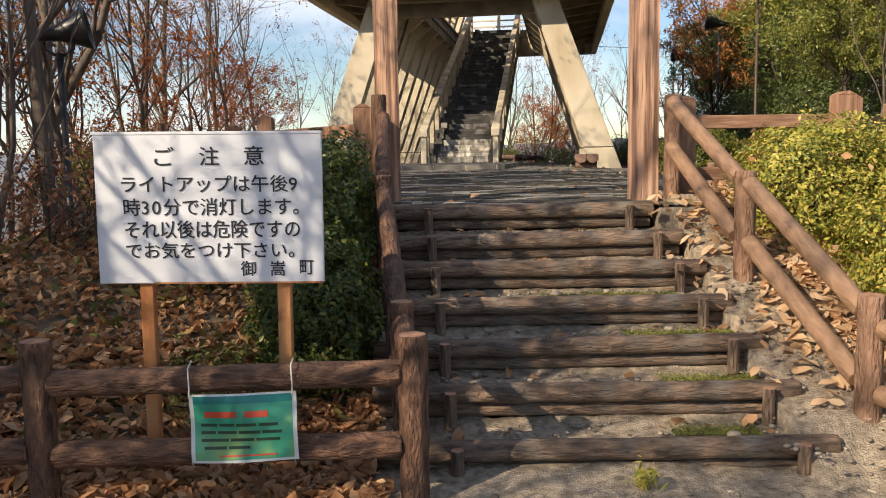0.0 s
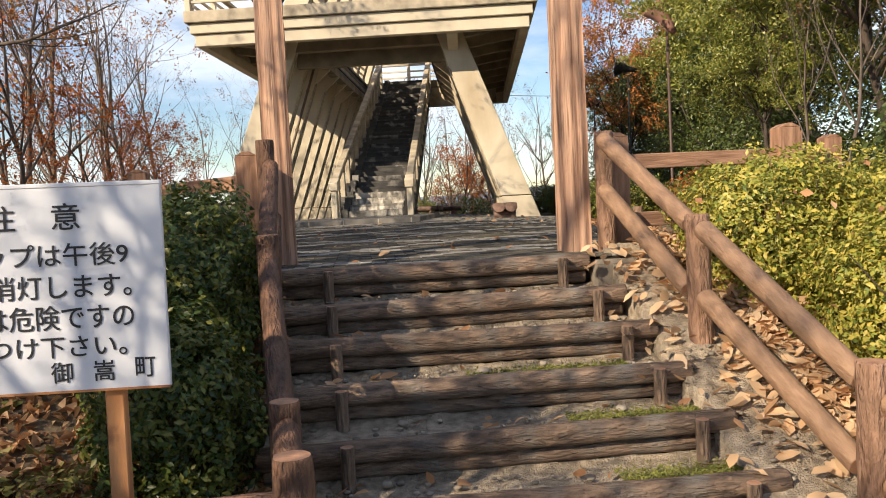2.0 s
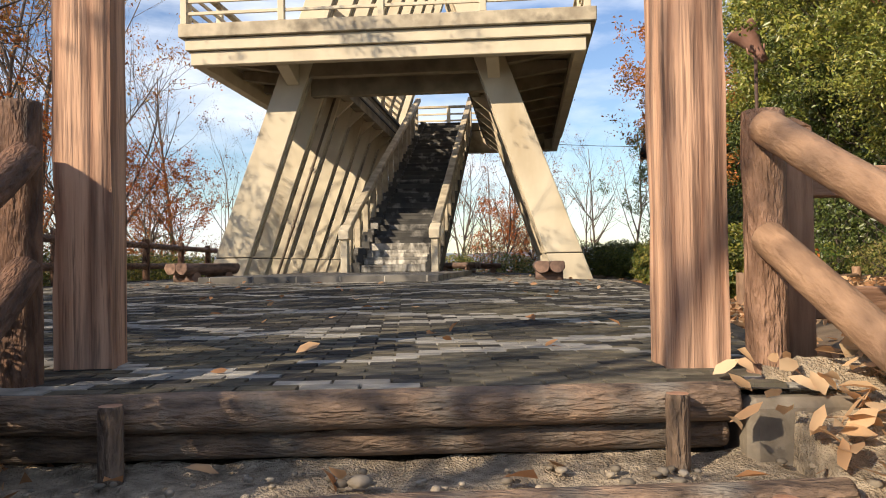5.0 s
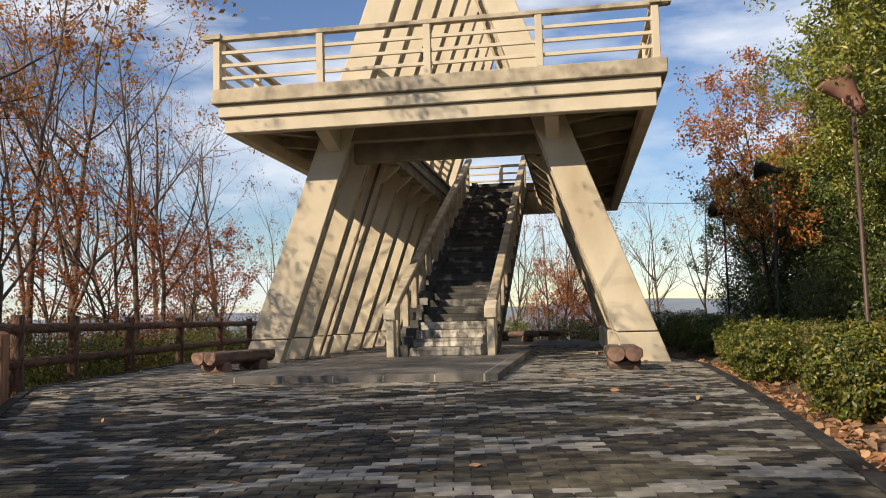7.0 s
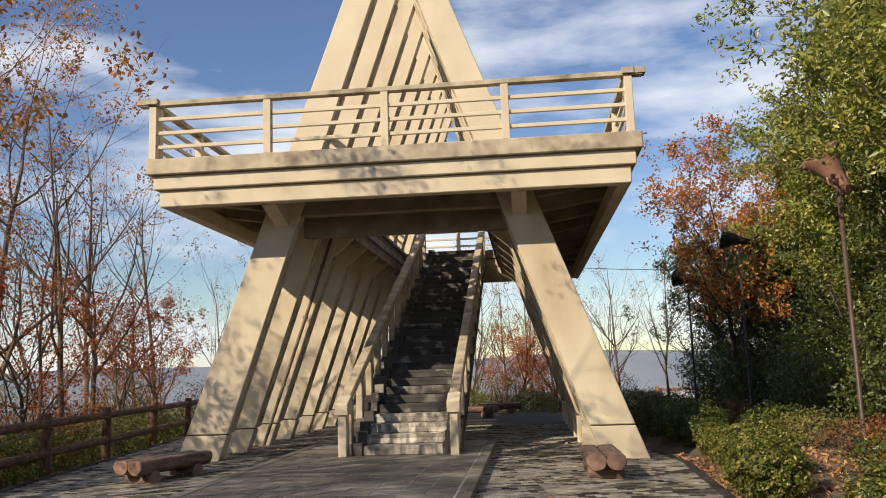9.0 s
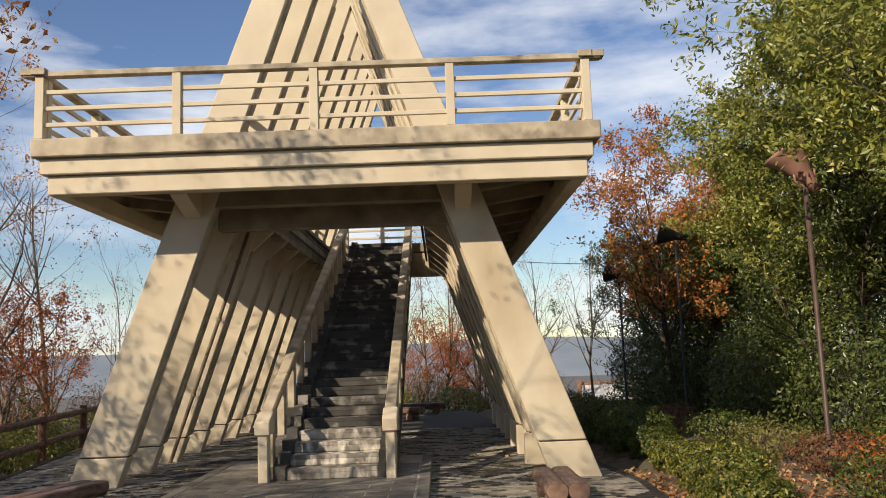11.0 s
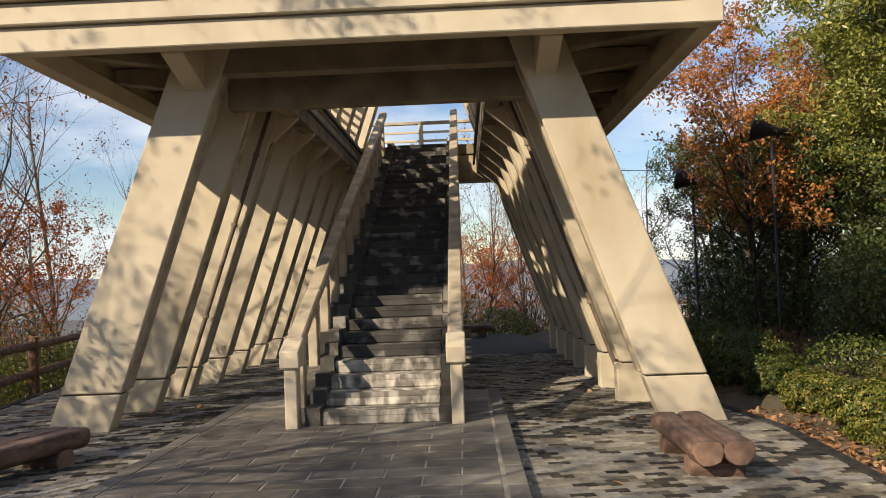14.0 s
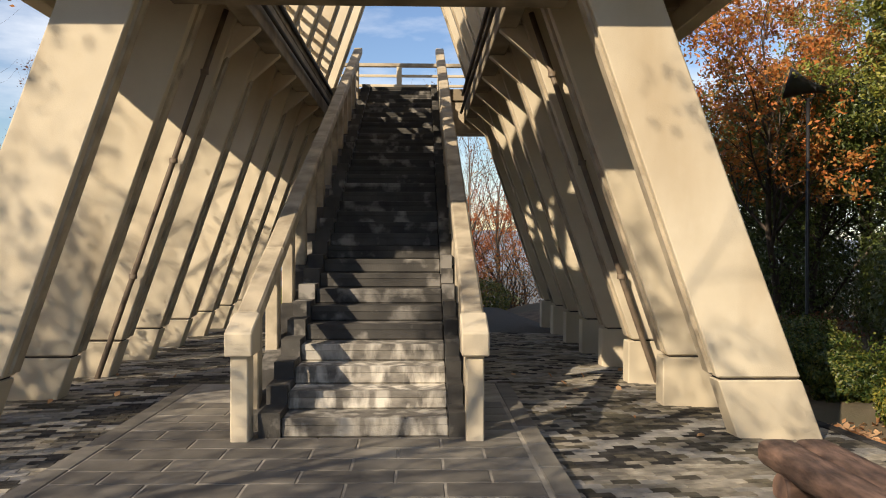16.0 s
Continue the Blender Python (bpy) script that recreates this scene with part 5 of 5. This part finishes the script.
# ---- hedges and shrubs ----
def shrub(name, label, m, size, count, leaf, leaf_size, seed, power=2.6, group="", dead=0, twigs=26):
    """A shrub: twigs from the root and a rounded, uneven mass of small leaves."""
    s = thing(name, label, "shrub", m, group)
    rng = np.random.default_rng(seed)
    rnd = random.Random(seed)
    a, b, c = size
    d = rng.normal(size=(count, 3))
    d /= (np.abs(d) ** power).sum(1)[:, None] ** (1 / power)
    rad = 1 - np.abs(rng.normal(0, 0.2, count))
    bump_ = np.array([1 + 0.38 * noise.noise(Vector((p[0] * 3.1 + seed, p[1] * 3.1, p[2] * 3.1))) + 0.09 * noise.noise(Vector((p[0] * 8, p[1] * 8 + seed, p[2] * 8))) for p in d])
    p = d * (rad * bump_)[:, None] * np.array([a, b, c]) + np.array([0, 0, c * 0.98])
    keep = p[:, 2] > 0.03
    p, o = p[keep], d[keep]
    part("foliage", leaves_mesh("foliage", p, rng.uniform(0.6, 1.3, len(p)) * leaf_size, leaf, rng, up=0.4, outward=o * 1.1, narrow=0.5), None, s)
    lines = []
    for _ in range(twigs):
        e = Vector((rnd.gauss(0, 0.5) * a, rnd.gauss(0, 0.5) * b, rnd.uniform(1.0, 1.75) * c))
        st = Vector((rnd.gauss(0, 0.3) * a, rnd.gauss(0, 0.3) * b, -0.05))
        lines.append([(st, 0.012), (st.lerp(e, 0.5) + Vector((rnd.gauss(0, 0.06), rnd.gauss(0, 0.06), 0)), 0.008), (e, 0.003)])
    v, f = tubes(lines, 4)
    part("branchwork", mesh_of("branchwork", v, f, BARK_DARK), None, s)
    if dead:
        q = d[:dead] * np.array([a, b, c]) * 1.03 + np.array([0, 0, c])
        q = q[q[:, 2] > c * 0.9]
        part("fallen_leaves", leaves_mesh("fallen_leaves", q, rng.uniform(0.055, 0.10, len(q)), LEAF_LITTER, rng, up=1.0, narrow=0.6), None, s, "dry brown leaves caught on the hedge")
    return s


def at(x, y, lift=0.0, turn=0):
    return pose(x, y, ground_height(x, y) + lift, 0, 0, turn)


HB = "clipped evergreen hedge shrub with yellowing sunlit leaf tips"
shrub("hedge", HB, pose(3.05, 6.75, 0.9), (0.62, 0.62, 0.54), 27000, LEAF_HEDGE, 0.043, 401, 3.5, "hedge shrubs by the steps", 60)
shrub("hedge", HB, pose(4.15, 6.55, 0.95), (0.75, 0.75, 0.49), 30000, LEAF_HEDGE, 0.043, 402, 3.5, "hedge shrubs by the steps", 90)
shrub("hedge", HB, pose(3.45, 5.55, 0.42), (0.62, 0.75, 0.58), 27000, LEAF_HEDGE, 0.043, 403, 3.0, "hedge shrubs by the steps", 50)
shrub("hedge", HB, pose(5.3, 6.9, 1.0), (0.8, 0.9, 0.58), 22000, LEAF_HEDGE, 0.052, 404, 3.0, "hedge shrubs by the steps")
shrub("hedge", HB, pose(4.4, 5.0, 0.3), (0.7, 0.8, 0.66), 22000, LEAF_HEDGE, 0.052, 405, 3.0, "hedge shrubs by the steps", 30)
SB = "loose evergreen shrub with yellowish tips behind the notice board"
# these three carry their shade in the leaf colour
shrub("hedge", SB, pose(-1.02, 6.35, 0.84), (0.50, 0.85, 0.55), 22000, LEAF_HEDGE_SHADE, 0.045, 411, 2.4, "shrubs behind the notice board")
shrub("hedge", SB, pose(-0.86, 5.35, 0.2), (0.40, 0.60, 0.56), 15000, LEAF_HEDGE_SHADE, 0.045, 412, 2.2, "shrubs behind the notice board")
shrub("hedge", SB, pose(-1.9, 6.6, 0.7), (0.60, 0.7, 0.50), 14000, LEAF_HEDGE_SHADE, 0.045, 413, 2.4, "shrubs behind the notice board")
shrub("low_shrub", "thin straggly undergrowth with yellow-green leaves", pose(-1.35, 5.0, 0.1), (0.5, 0.4, 0.26), 1700, GRASS, 0.05, 414, 2.0)
for i, (x, y) in enumerate(((-3.0, 6.9), (-4.2, 6.0), (-5.4, 7.6), (-6.4, 6.2), (-4.6, 8.8), (-2.8, 8.2), (-7.6, 8.0), (-6.4, 9.8))):
    shrub("low_shrub", "thin straggly brush with yellow-brown leaves under the bare trees", at(x, y), (0.8, 0.8, 0.42), 1100, GRASS if i % 2 else LEAF_BROWN, 0.06, 490 + i, 2.0, "brush under the bare trees")
TB = "rounded evergreen shrub at the terrace edge"
for i, (x, y, a, c) in enumerate(((4.75, 17.0, 0.45, 0.36), (5.25, 18.4, 0.52, 0.42), (5.7, 20.0, 0.45, 0.32), (5.95, 21.6, 0.40, 0.27), (6.2, 23.0, 0.42, 0.30), (4.25, 13.4, 0.5, 0.42), (6.3, 24.2, 0.7, 0.45), (6.4, 26.0, 0.7, 0.5), (6.5, 28.5, 0.8, 0.5))):
    shrub("shrub", TB, pose(x, y, 1.28), (a, a, c), 12000, LEAF_SHRUB if y < 23 else LEAF_HEDGE_SHADE, 0.05, 420 + i, 2.4, "shrubs along the terrace edge")
for i, (x, y) in enumerate(((-6.2, 16.0), (-6.4, 18.6), (-6.2, 21.2), (-6.5, 24.0), (-6.3, 27.0), (-6.4, 30.0), (-6.3, 33.4), (-2.6, 38.6), (0.2, 38.9), (2.8, 38.8), (5.2, 38.4), (-5.0, 38.2))):
    shrub("shrub", "low leafy shrub growing beyond the fence", pose(x, y, 0.9), (0.95, 1.5, 0.62), 4600, LEAF_SHRUB, 0.08, 440 + i, 2.2, "low shrubs beyond the terrace")
for i, (x, y) in enumerate(((9.9, 20.4), (9.9, 17.6), (9.8, 25.4), (10.6, 27.0), (10.2, 22.8), (10.8, 31.6), (12.4, 33.2), (13.4, 30.4), (12.0, 28.6), (11.4, 35.6), (14.6, 34.0), (8.6, 15.0), (9.0, 12.6), (6.6, 9.2), (8.6, 10.6), (10.6, 34.0), (12.6, 36.6), (14.8, 38.6), (16.6, 34.0), (13.6, 26.6), (12.0, 24.0))):
    shrub("undergrowth_shrub", "tall shaded evergreen undergrowth beneath the trees", pose(x, y, 0.9), (1.2, 1.3, 1.0 if y < 20 else 1.55), 5500, LEAF_DARKGREEN, 0.10, 460 + i, 2.2, "undergrowth beneath the trees")
for i, (x, y, c) in enumerate(((-6.9, 15.0, 0.8), (-7.2, 17.4, 1.0), (-7.0, 19.8, 0.9), (-7.6, 22.4, 1.15), (-7.2, 25.2, 1.0), (-7.8, 28.2, 1.2), (-7.4, 31.4, 1.1), (-8.4, 34.8, 1.3), (-6.6, 37.0, 1.1), (-9.8, 24.0, 1.3), (-10.4, 30.4, 1.5), (-4.2, 39.8, 1.1), (-1.2, 40.4, 1.0), (1.6, 40.2, 0.9), (4.0, 40.0, 1.0), (6.6, 39.8, 1.1), (8.8, 40.4, 1.0))):
    shrub("brush", "leggy autumn brush of grey twigs and rust-brown leaves", pose(x, y, min(0.8, ground_height(x, y) + 0.4)), (1.1, 1.4, c), 1500, (LEAF_BROWN, LEAF_MIX, LEAF_SHRUB, LEAF_RUST)[i % 4], 0.085, 520 + i, 2.0, "autumn brush beyond the terrace", 0, 70)
for i, (x, y) in enumerate(((6.7, 17.4), (7.5, 19.6), (7.6, 21.6), (7.9, 23.8), (7.8, 26.2), (8.6, 17.4), (8.7, 20.0))):
    shrub("low_shrub", "low shaded evergreen ground shrub below the trees", pose(x, y, ground_height(x, y)), (0.7, 0.8, 0.32), 1600, (LEAF_HEDGE_SHADE, LEAF_BROWN, GRASS)[i % 3], 0.065, 540 + i, 2.0, "ground shrubs below the trees")
shrub("autumn_shrub", "small shrub with orange-red autumn leaves", pose(6.3, 16.2, 1.2), (0.4, 0.4, 0.5), 380, LEAF_ORANGE, 0.07, 481, 2.0, "", 0, 50)
shrub("autumn_shrub", "small shrub with orange-red autumn leaves", pose(7.3, 18.6, 1.2), (0.45, 0.45, 0.5), 420, LEAF_ORANGE, 0.07, 480, 2.0)


# ---- fallen leaves, pebbles, dry grass ----
def litter(name, label, count, where, size, seed, lift=0.012, mat=None, up=1.3, broad=False):
    rng = np.random.default_rng(seed)
    pts = []
    while len(pts) < count:
        q = where(rng)
        if q is not None:
            if q[2] == 0.0:
                q = (q[0], q[1], terrace_z(q[0], q[1]))
            pts.append((q[0], q[1], q[2] + lift + abs(rng.normal(0, 0.012))))
    sizes = rng.uniform(0.55, 1.3, count) * size
    if broad:
        me = broad_leaves_mesh(name, pts, sizes, mat or LEAF_LITTER, rng, up)
    else:
        me = leaves_mesh(name, pts, sizes, mat or LEAF_LITTER, rng, up=up, narrow=0.55, bend=0.7)
    return tagged(new(name, me), label, "leaves", kind="stuff")


def bank(x0, x1, y0, y1):
    def pick(rng):
        x, y = rng.uniform(x0, x1), rng.uniform(y0, y1)
        return (x, y, ground_height(x, y))
    return pick


litter("leaf_litter", "dry brown fallen leaves covering the wooded bank", 21000, bank(-7.5, -0.35, 3.8, 9.6), 0.095, 601)
litter("leaf_litter", "dry brown fallen leaves under the trees", 6000, bank(-9.0, -5.4, 10.0, 24.0), 0.10, 602)
litter("leaf_litter", "crisp tan fallen leaves beside the log steps", 1700, lambda g: (lambda x, y: (x, y, 0.17 + (y - 4.45) / 0.442 * 0.193 - 0.035 + 0.05 * (x - 1.95)))(3.0 - abs(g.normal(0, 0.42)), 4.6 + 2.7 * g.random() ** 0.7), 0.112, 603, 0.016, LEAF_TAN, 1.3, True)
litter("leaf_litter", "dry brown fallen leaves below the shrubs", 3500, bank(3.3, 7.5, 9.0, 22.0), 0.095, 604)
litter("leaf_litter", "scattered dry leaves on the paving", 130, lambda g: (lambda y: (g.uniform(edge_x(LEFT_EDGE, y) + 0.2, edge_x(RIGHT_EDGE, y) - 0.1), y, 0.0))(g.uniform(7.5, 26)), 0.10, 605, 0.006, None, 1.6, True)
litter("leaf_litter", "dry leaves swept against the paving's edge", 1200, lambda g: (lambda y: (edge_x(RIGHT_EDGE, y) + abs(g.normal(0, 0.3)) - 0.05, y, terrace_z(edge_x(RIGHT_EDGE, y), y) - 0.06))(g.uniform(8.0, 22)), 0.10, 606, 0.01, None, 1.3, True)


def step_spot(rng):
    k = int(rng.integers(0, 6))
    return (rng.uniform(-0.4, 2.1), STEP_Y + STEP_GO * k + rng.uniform(0.08, 0.36), STEP_Z[k] - 0.035)


litter("leaf_litter", "few dry leaves on the earth steps", 60, step_spot, 0.11, 607, 0.008, None, 1.6, True)
litter("leaf_litter", "crisp brown fallen leaves drifted under the log fence", 2600, bank(-3.2, -0.3, 3.3, 5.4), 0.125, 611, 0.02, None, 0.9, True)
litter("dry_grass", "thin dry grass and weeds on the bank", 800, bank(-6.5, -0.6, 4.3, 9.0), 0.12, 608, 0.04, GRASS, 0.2)

weed = thing("weed", "small green weed growing before the lowest step", "plant", pose(1.02, 4.12, 0.03))
g = np.random.default_rng(612)
part("foliage", leaves_mesh("foliage", np.abs(g.normal(0, 0.035, (70, 3))) * np.array([1, 1, 1.6]) * np.where(g.random((70, 3)) < 0.5, 1, [-1, -1, 1]), g.uniform(0.05, 0.09, 70), LEAF_HEDGE, g, narrow=0.2), None, weed)

# pebbles beside and on the steps
rng = np.random.default_rng(610)
vs, fs = [], []
for i in range(950):
    if i < 200:
        y = rng.uniform(4.2, 6.8)
        x = 2.05 + rng.uniform(-0.25, 0.5)
        z = STEP_Z[0] + (y - STEP_Y) / STEP_GO * 0.193 - 0.035 + 0.05 * (x - 1.95) if x > 2.05 else STEP_Z[max(0, min(6, int((y - STEP_Y) / STEP_GO)))] - 0.035
    elif i < 520:
        x, y, z = step_spot(rng)
    else:
        x, y = rng.uniform(-0.2, 2.6), rng.uniform(3.0, 4.35)
        z = ground_height(x, min(y, 3.9)) + 0.02
    r = rng.uniform(0.008, 0.022) if i % 24 else rng.uniform(0.02, 0.042)
    b = len(vs)
    rx, ry, rz = r * rng.uniform(0.8, 1.4), r * rng.uniform(0.8, 1.3), r * rng.uniform(0.5, 0.8)
    for k, (ring, zz) in enumerate(((0.75, 0.0), (1.0, 0.5), (0.6, 0.9))):
        for s in range(6):
            a = 2 * math.pi * s / 6 + k * 0.4
            vs.append((x + rx * ring * math.cos(a), y + ry * ring * math.sin(a), z + rz * zz * 1.4 - 0.004))
    for k in range(2):
        for s in range(6):
            t = (s + 1) % 6
            fs.append((b + k * 6 + s, b + k * 6 + t, b + (k + 1) * 6 + t, b + (k + 1) * 6 + s))
    fs.append(tuple(b + 12 + s for s in range(6)))
tagged(new("pebbles", mesh_of("pebbles", vs, fs, PEBBLE, smooth=True)), "small grey pebbles strewn beside the log steps", "pebbles", kind="stuff")

# ---- paved terrace ----
terrace = new("floor", None)
tagged(terrace, "terrace of staggered dark and light grey paving blocks", "paving", kind="structure")
bv, bf = [], []
for j in range(60):
    y = 7.12 + 29.86 * j / 59
    for i in range(13):
        x = edge_x(LEFT_EDGE, y) + (edge_x(RIGHT_EDGE, y) - edge_x(LEFT_EDGE, y)) * i / 12
        bv.append((x, y, terrace_z(x, y) - 0.013))
for j in range(59):
    for i in range(12):
        a = j * 13 + i
        bf.append((a, a + 1, a + 14, a + 13))
part("bed", mesh_of("bed", bv, bf, JOINT), None, terrace, "dark sandy joint bed")
for edge in (LEFT_EDGE, RIGHT_EDGE):
    y = 7.3
    while y < 30:
        y2 = y + 0.6
        x0, x1 = edge_x(edge, y), edge_x(edge, y2)
        part("edging", box(-0.06, 0.06, -0.05, 0.05, 0, math.hypot(x1 - x0, 0.6) - 0.008, 0.008), PAVER_DARK, terrace, "", along((x0, y, terrace_z(x0, y) - 0.035), (x1, y2, terrace_z(x1, y2) - 0.035)))
        y = y2
BW, BD = 0.20, 0.10
pv, pf, ps = [], [], []
near = []
inv = TOWER.inverted()
row = 0
y = 7.15
rnd = random.Random(42)
while y < 30.0:
    xl, xr = edge_x(LEFT_EDGE, y + BD / 2) + 0.07, edge_x(RIGHT_EDGE, y + BD / 2) - 0.07
    x = math.floor(xl / BW) * BW + (BW / 2 if row % 2 else 0)
    while x < xr - 0.03:
        a, b = max(x, xl), min(x + BW, xr)
        x += BW
        if b - a < 0.04:
            continue
        q = inv @ Vector(((a + b) / 2, y + BD / 2, TERRACE_Z))
        if PX0 * S + 0.1 < q.x < PX1 * S - 0.1 and PY0 * S + 0.1 < q.y < 2.0 * S:
            continue
        # light blocks run in zigzag lines that cross into lozenges
        u, v = (a + b) / 2, y
        line1 = abs(((u + 1.55 * v) / 2.6) % 1.0 - 0.5)
        line2 = abs(((u - 1.55 * v) / 2.6) % 1.0 - 0.5)
        lightness = min(line1, line2)
        mat = 1 if lightness < 0.065 and rnd.random() < 0.86 else (2 if rnd.random() < 0.2 + 0.4 * (v < 9.5) + 0.3 * (noise.noise(Vector((u * 0.6, v * 0.6, 3))) > 0.1) else 0)
        if mat == 0 and rnd.random() < 0.03:
            mat = 1
        # dust, with sunlight put into its pale tone, lies round the tower's foot
        if mat != 1 and rnd.random() < 0.72 * smooth(13.5, 17.0, v) * smooth(-0.5, 0.1, noise.noise(Vector((u * 0.45, v * 0.45, 8)))):
            mat = 3
        z = terrace_z((a + b) / 2, y) + rnd.uniform(-0.001, 0.0012)
        if 7.1 < y < 8.8 and 0.0 < u < 1.75:
            near.append((a, b, y, z, mat))
            continue
        i = len(pv)
        g, e = 0.003, 0.003
        a, b, y0, y1 = a + g, b - g, y + g, y + BD - g
        pv += [(a, y0, z - 0.02), (b, y0, z - 0.02), (b, y1, z - 0.02), (a, y1, z - 0.02), (a + e, y0 + e, z), (b - e, y0 + e, z), (b - e, y1 - e, z), (a + e, y1 - e, z)]
        pf += [(i + 4, i + 5, i + 6, i + 7), (i, i + 1, i + 5, i + 4), (i + 1, i + 2, i + 6, i + 5), (i + 2, i + 3, i + 7, i + 6), (i + 3, i, i + 4, i + 7)]
        ps += [mat] * 5
    y += BD
    row += 1
joined = part("paving_blocks", mesh_of("paving_blocks", pv, pf, [PAVER_DARK, PAVER_LIGHT, PAVER_SAND, PAVER_DUST_LIT], ps), None, terrace, "staggered grey paving blocks")
tagged(joined, kind="stuff")
shared = {}
for a, b, y, z, mat in near:
    key = (round(b - a, 2), mat)
    if key not in shared:
        hx, g, e = (b - a) / 2 - 0.003, BD / 2 - 0.003, 0.003
        vs = [(-hx, -g, -0.02), (hx, -g, -0.02), (hx, g, -0.02), (-hx, g, -0.02), (-hx + e, -g + e, 0), (hx - e, -g + e, 0), (hx - e, g - e, 0), (-hx + e, g - e, 0)]
        shared[key] = mesh_of("paving_block", vs, [(4, 5, 6, 7), (0, 1, 5, 4), (1, 2, 6, 5), (2, 3, 7, 6), (3, 0, 4, 7)], [(PAVER_DARK, PAVER_LIGHT, PAVER_SAND, PAVER_DUST_LIT)[mat]])
    part("paving_block", shared[key], None, terrace, "", pose((a + b) / 2, y + BD / 2, z))

# ---- far woods on the slopes below ----
rng = np.random.default_rng(700)
pts = []
while len(pts) < 26000:
    a, r = rng.uniform(0, 2 * math.pi), 48 + 420 * rng.uniform(0, 1) ** 2
    cx, cy = r * math.sin(a), 15 + r * math.cos(a)
    g = ground_height(cx, cy)
    for _ in range(14):
        pts.append((cx + rng.normal(0, 1.6), cy + rng.normal(0, 1.6), g + abs(rng.normal(0, 3.2)) * (0.7 if r < 80 else 1.3)))
pts = np.array(pts)
LEAF_FAR = leaf_material("far_wood_foliage", [(0.09, 0.085, 0.06), (0.15, 0.10, 0.07), (0.11, 0.12, 0.08), (0.18, 0.12, 0.085)], 0.9, 0.1)
tagged(new("far_woods", leaves_mesh("far_woods", pts, rng.uniform(0.9, 2.0, len(pts)), LEAF_FAR, rng, narrow=0.8)), "brown and grey-green woods covering the slopes below", "woods", kind="stuff")
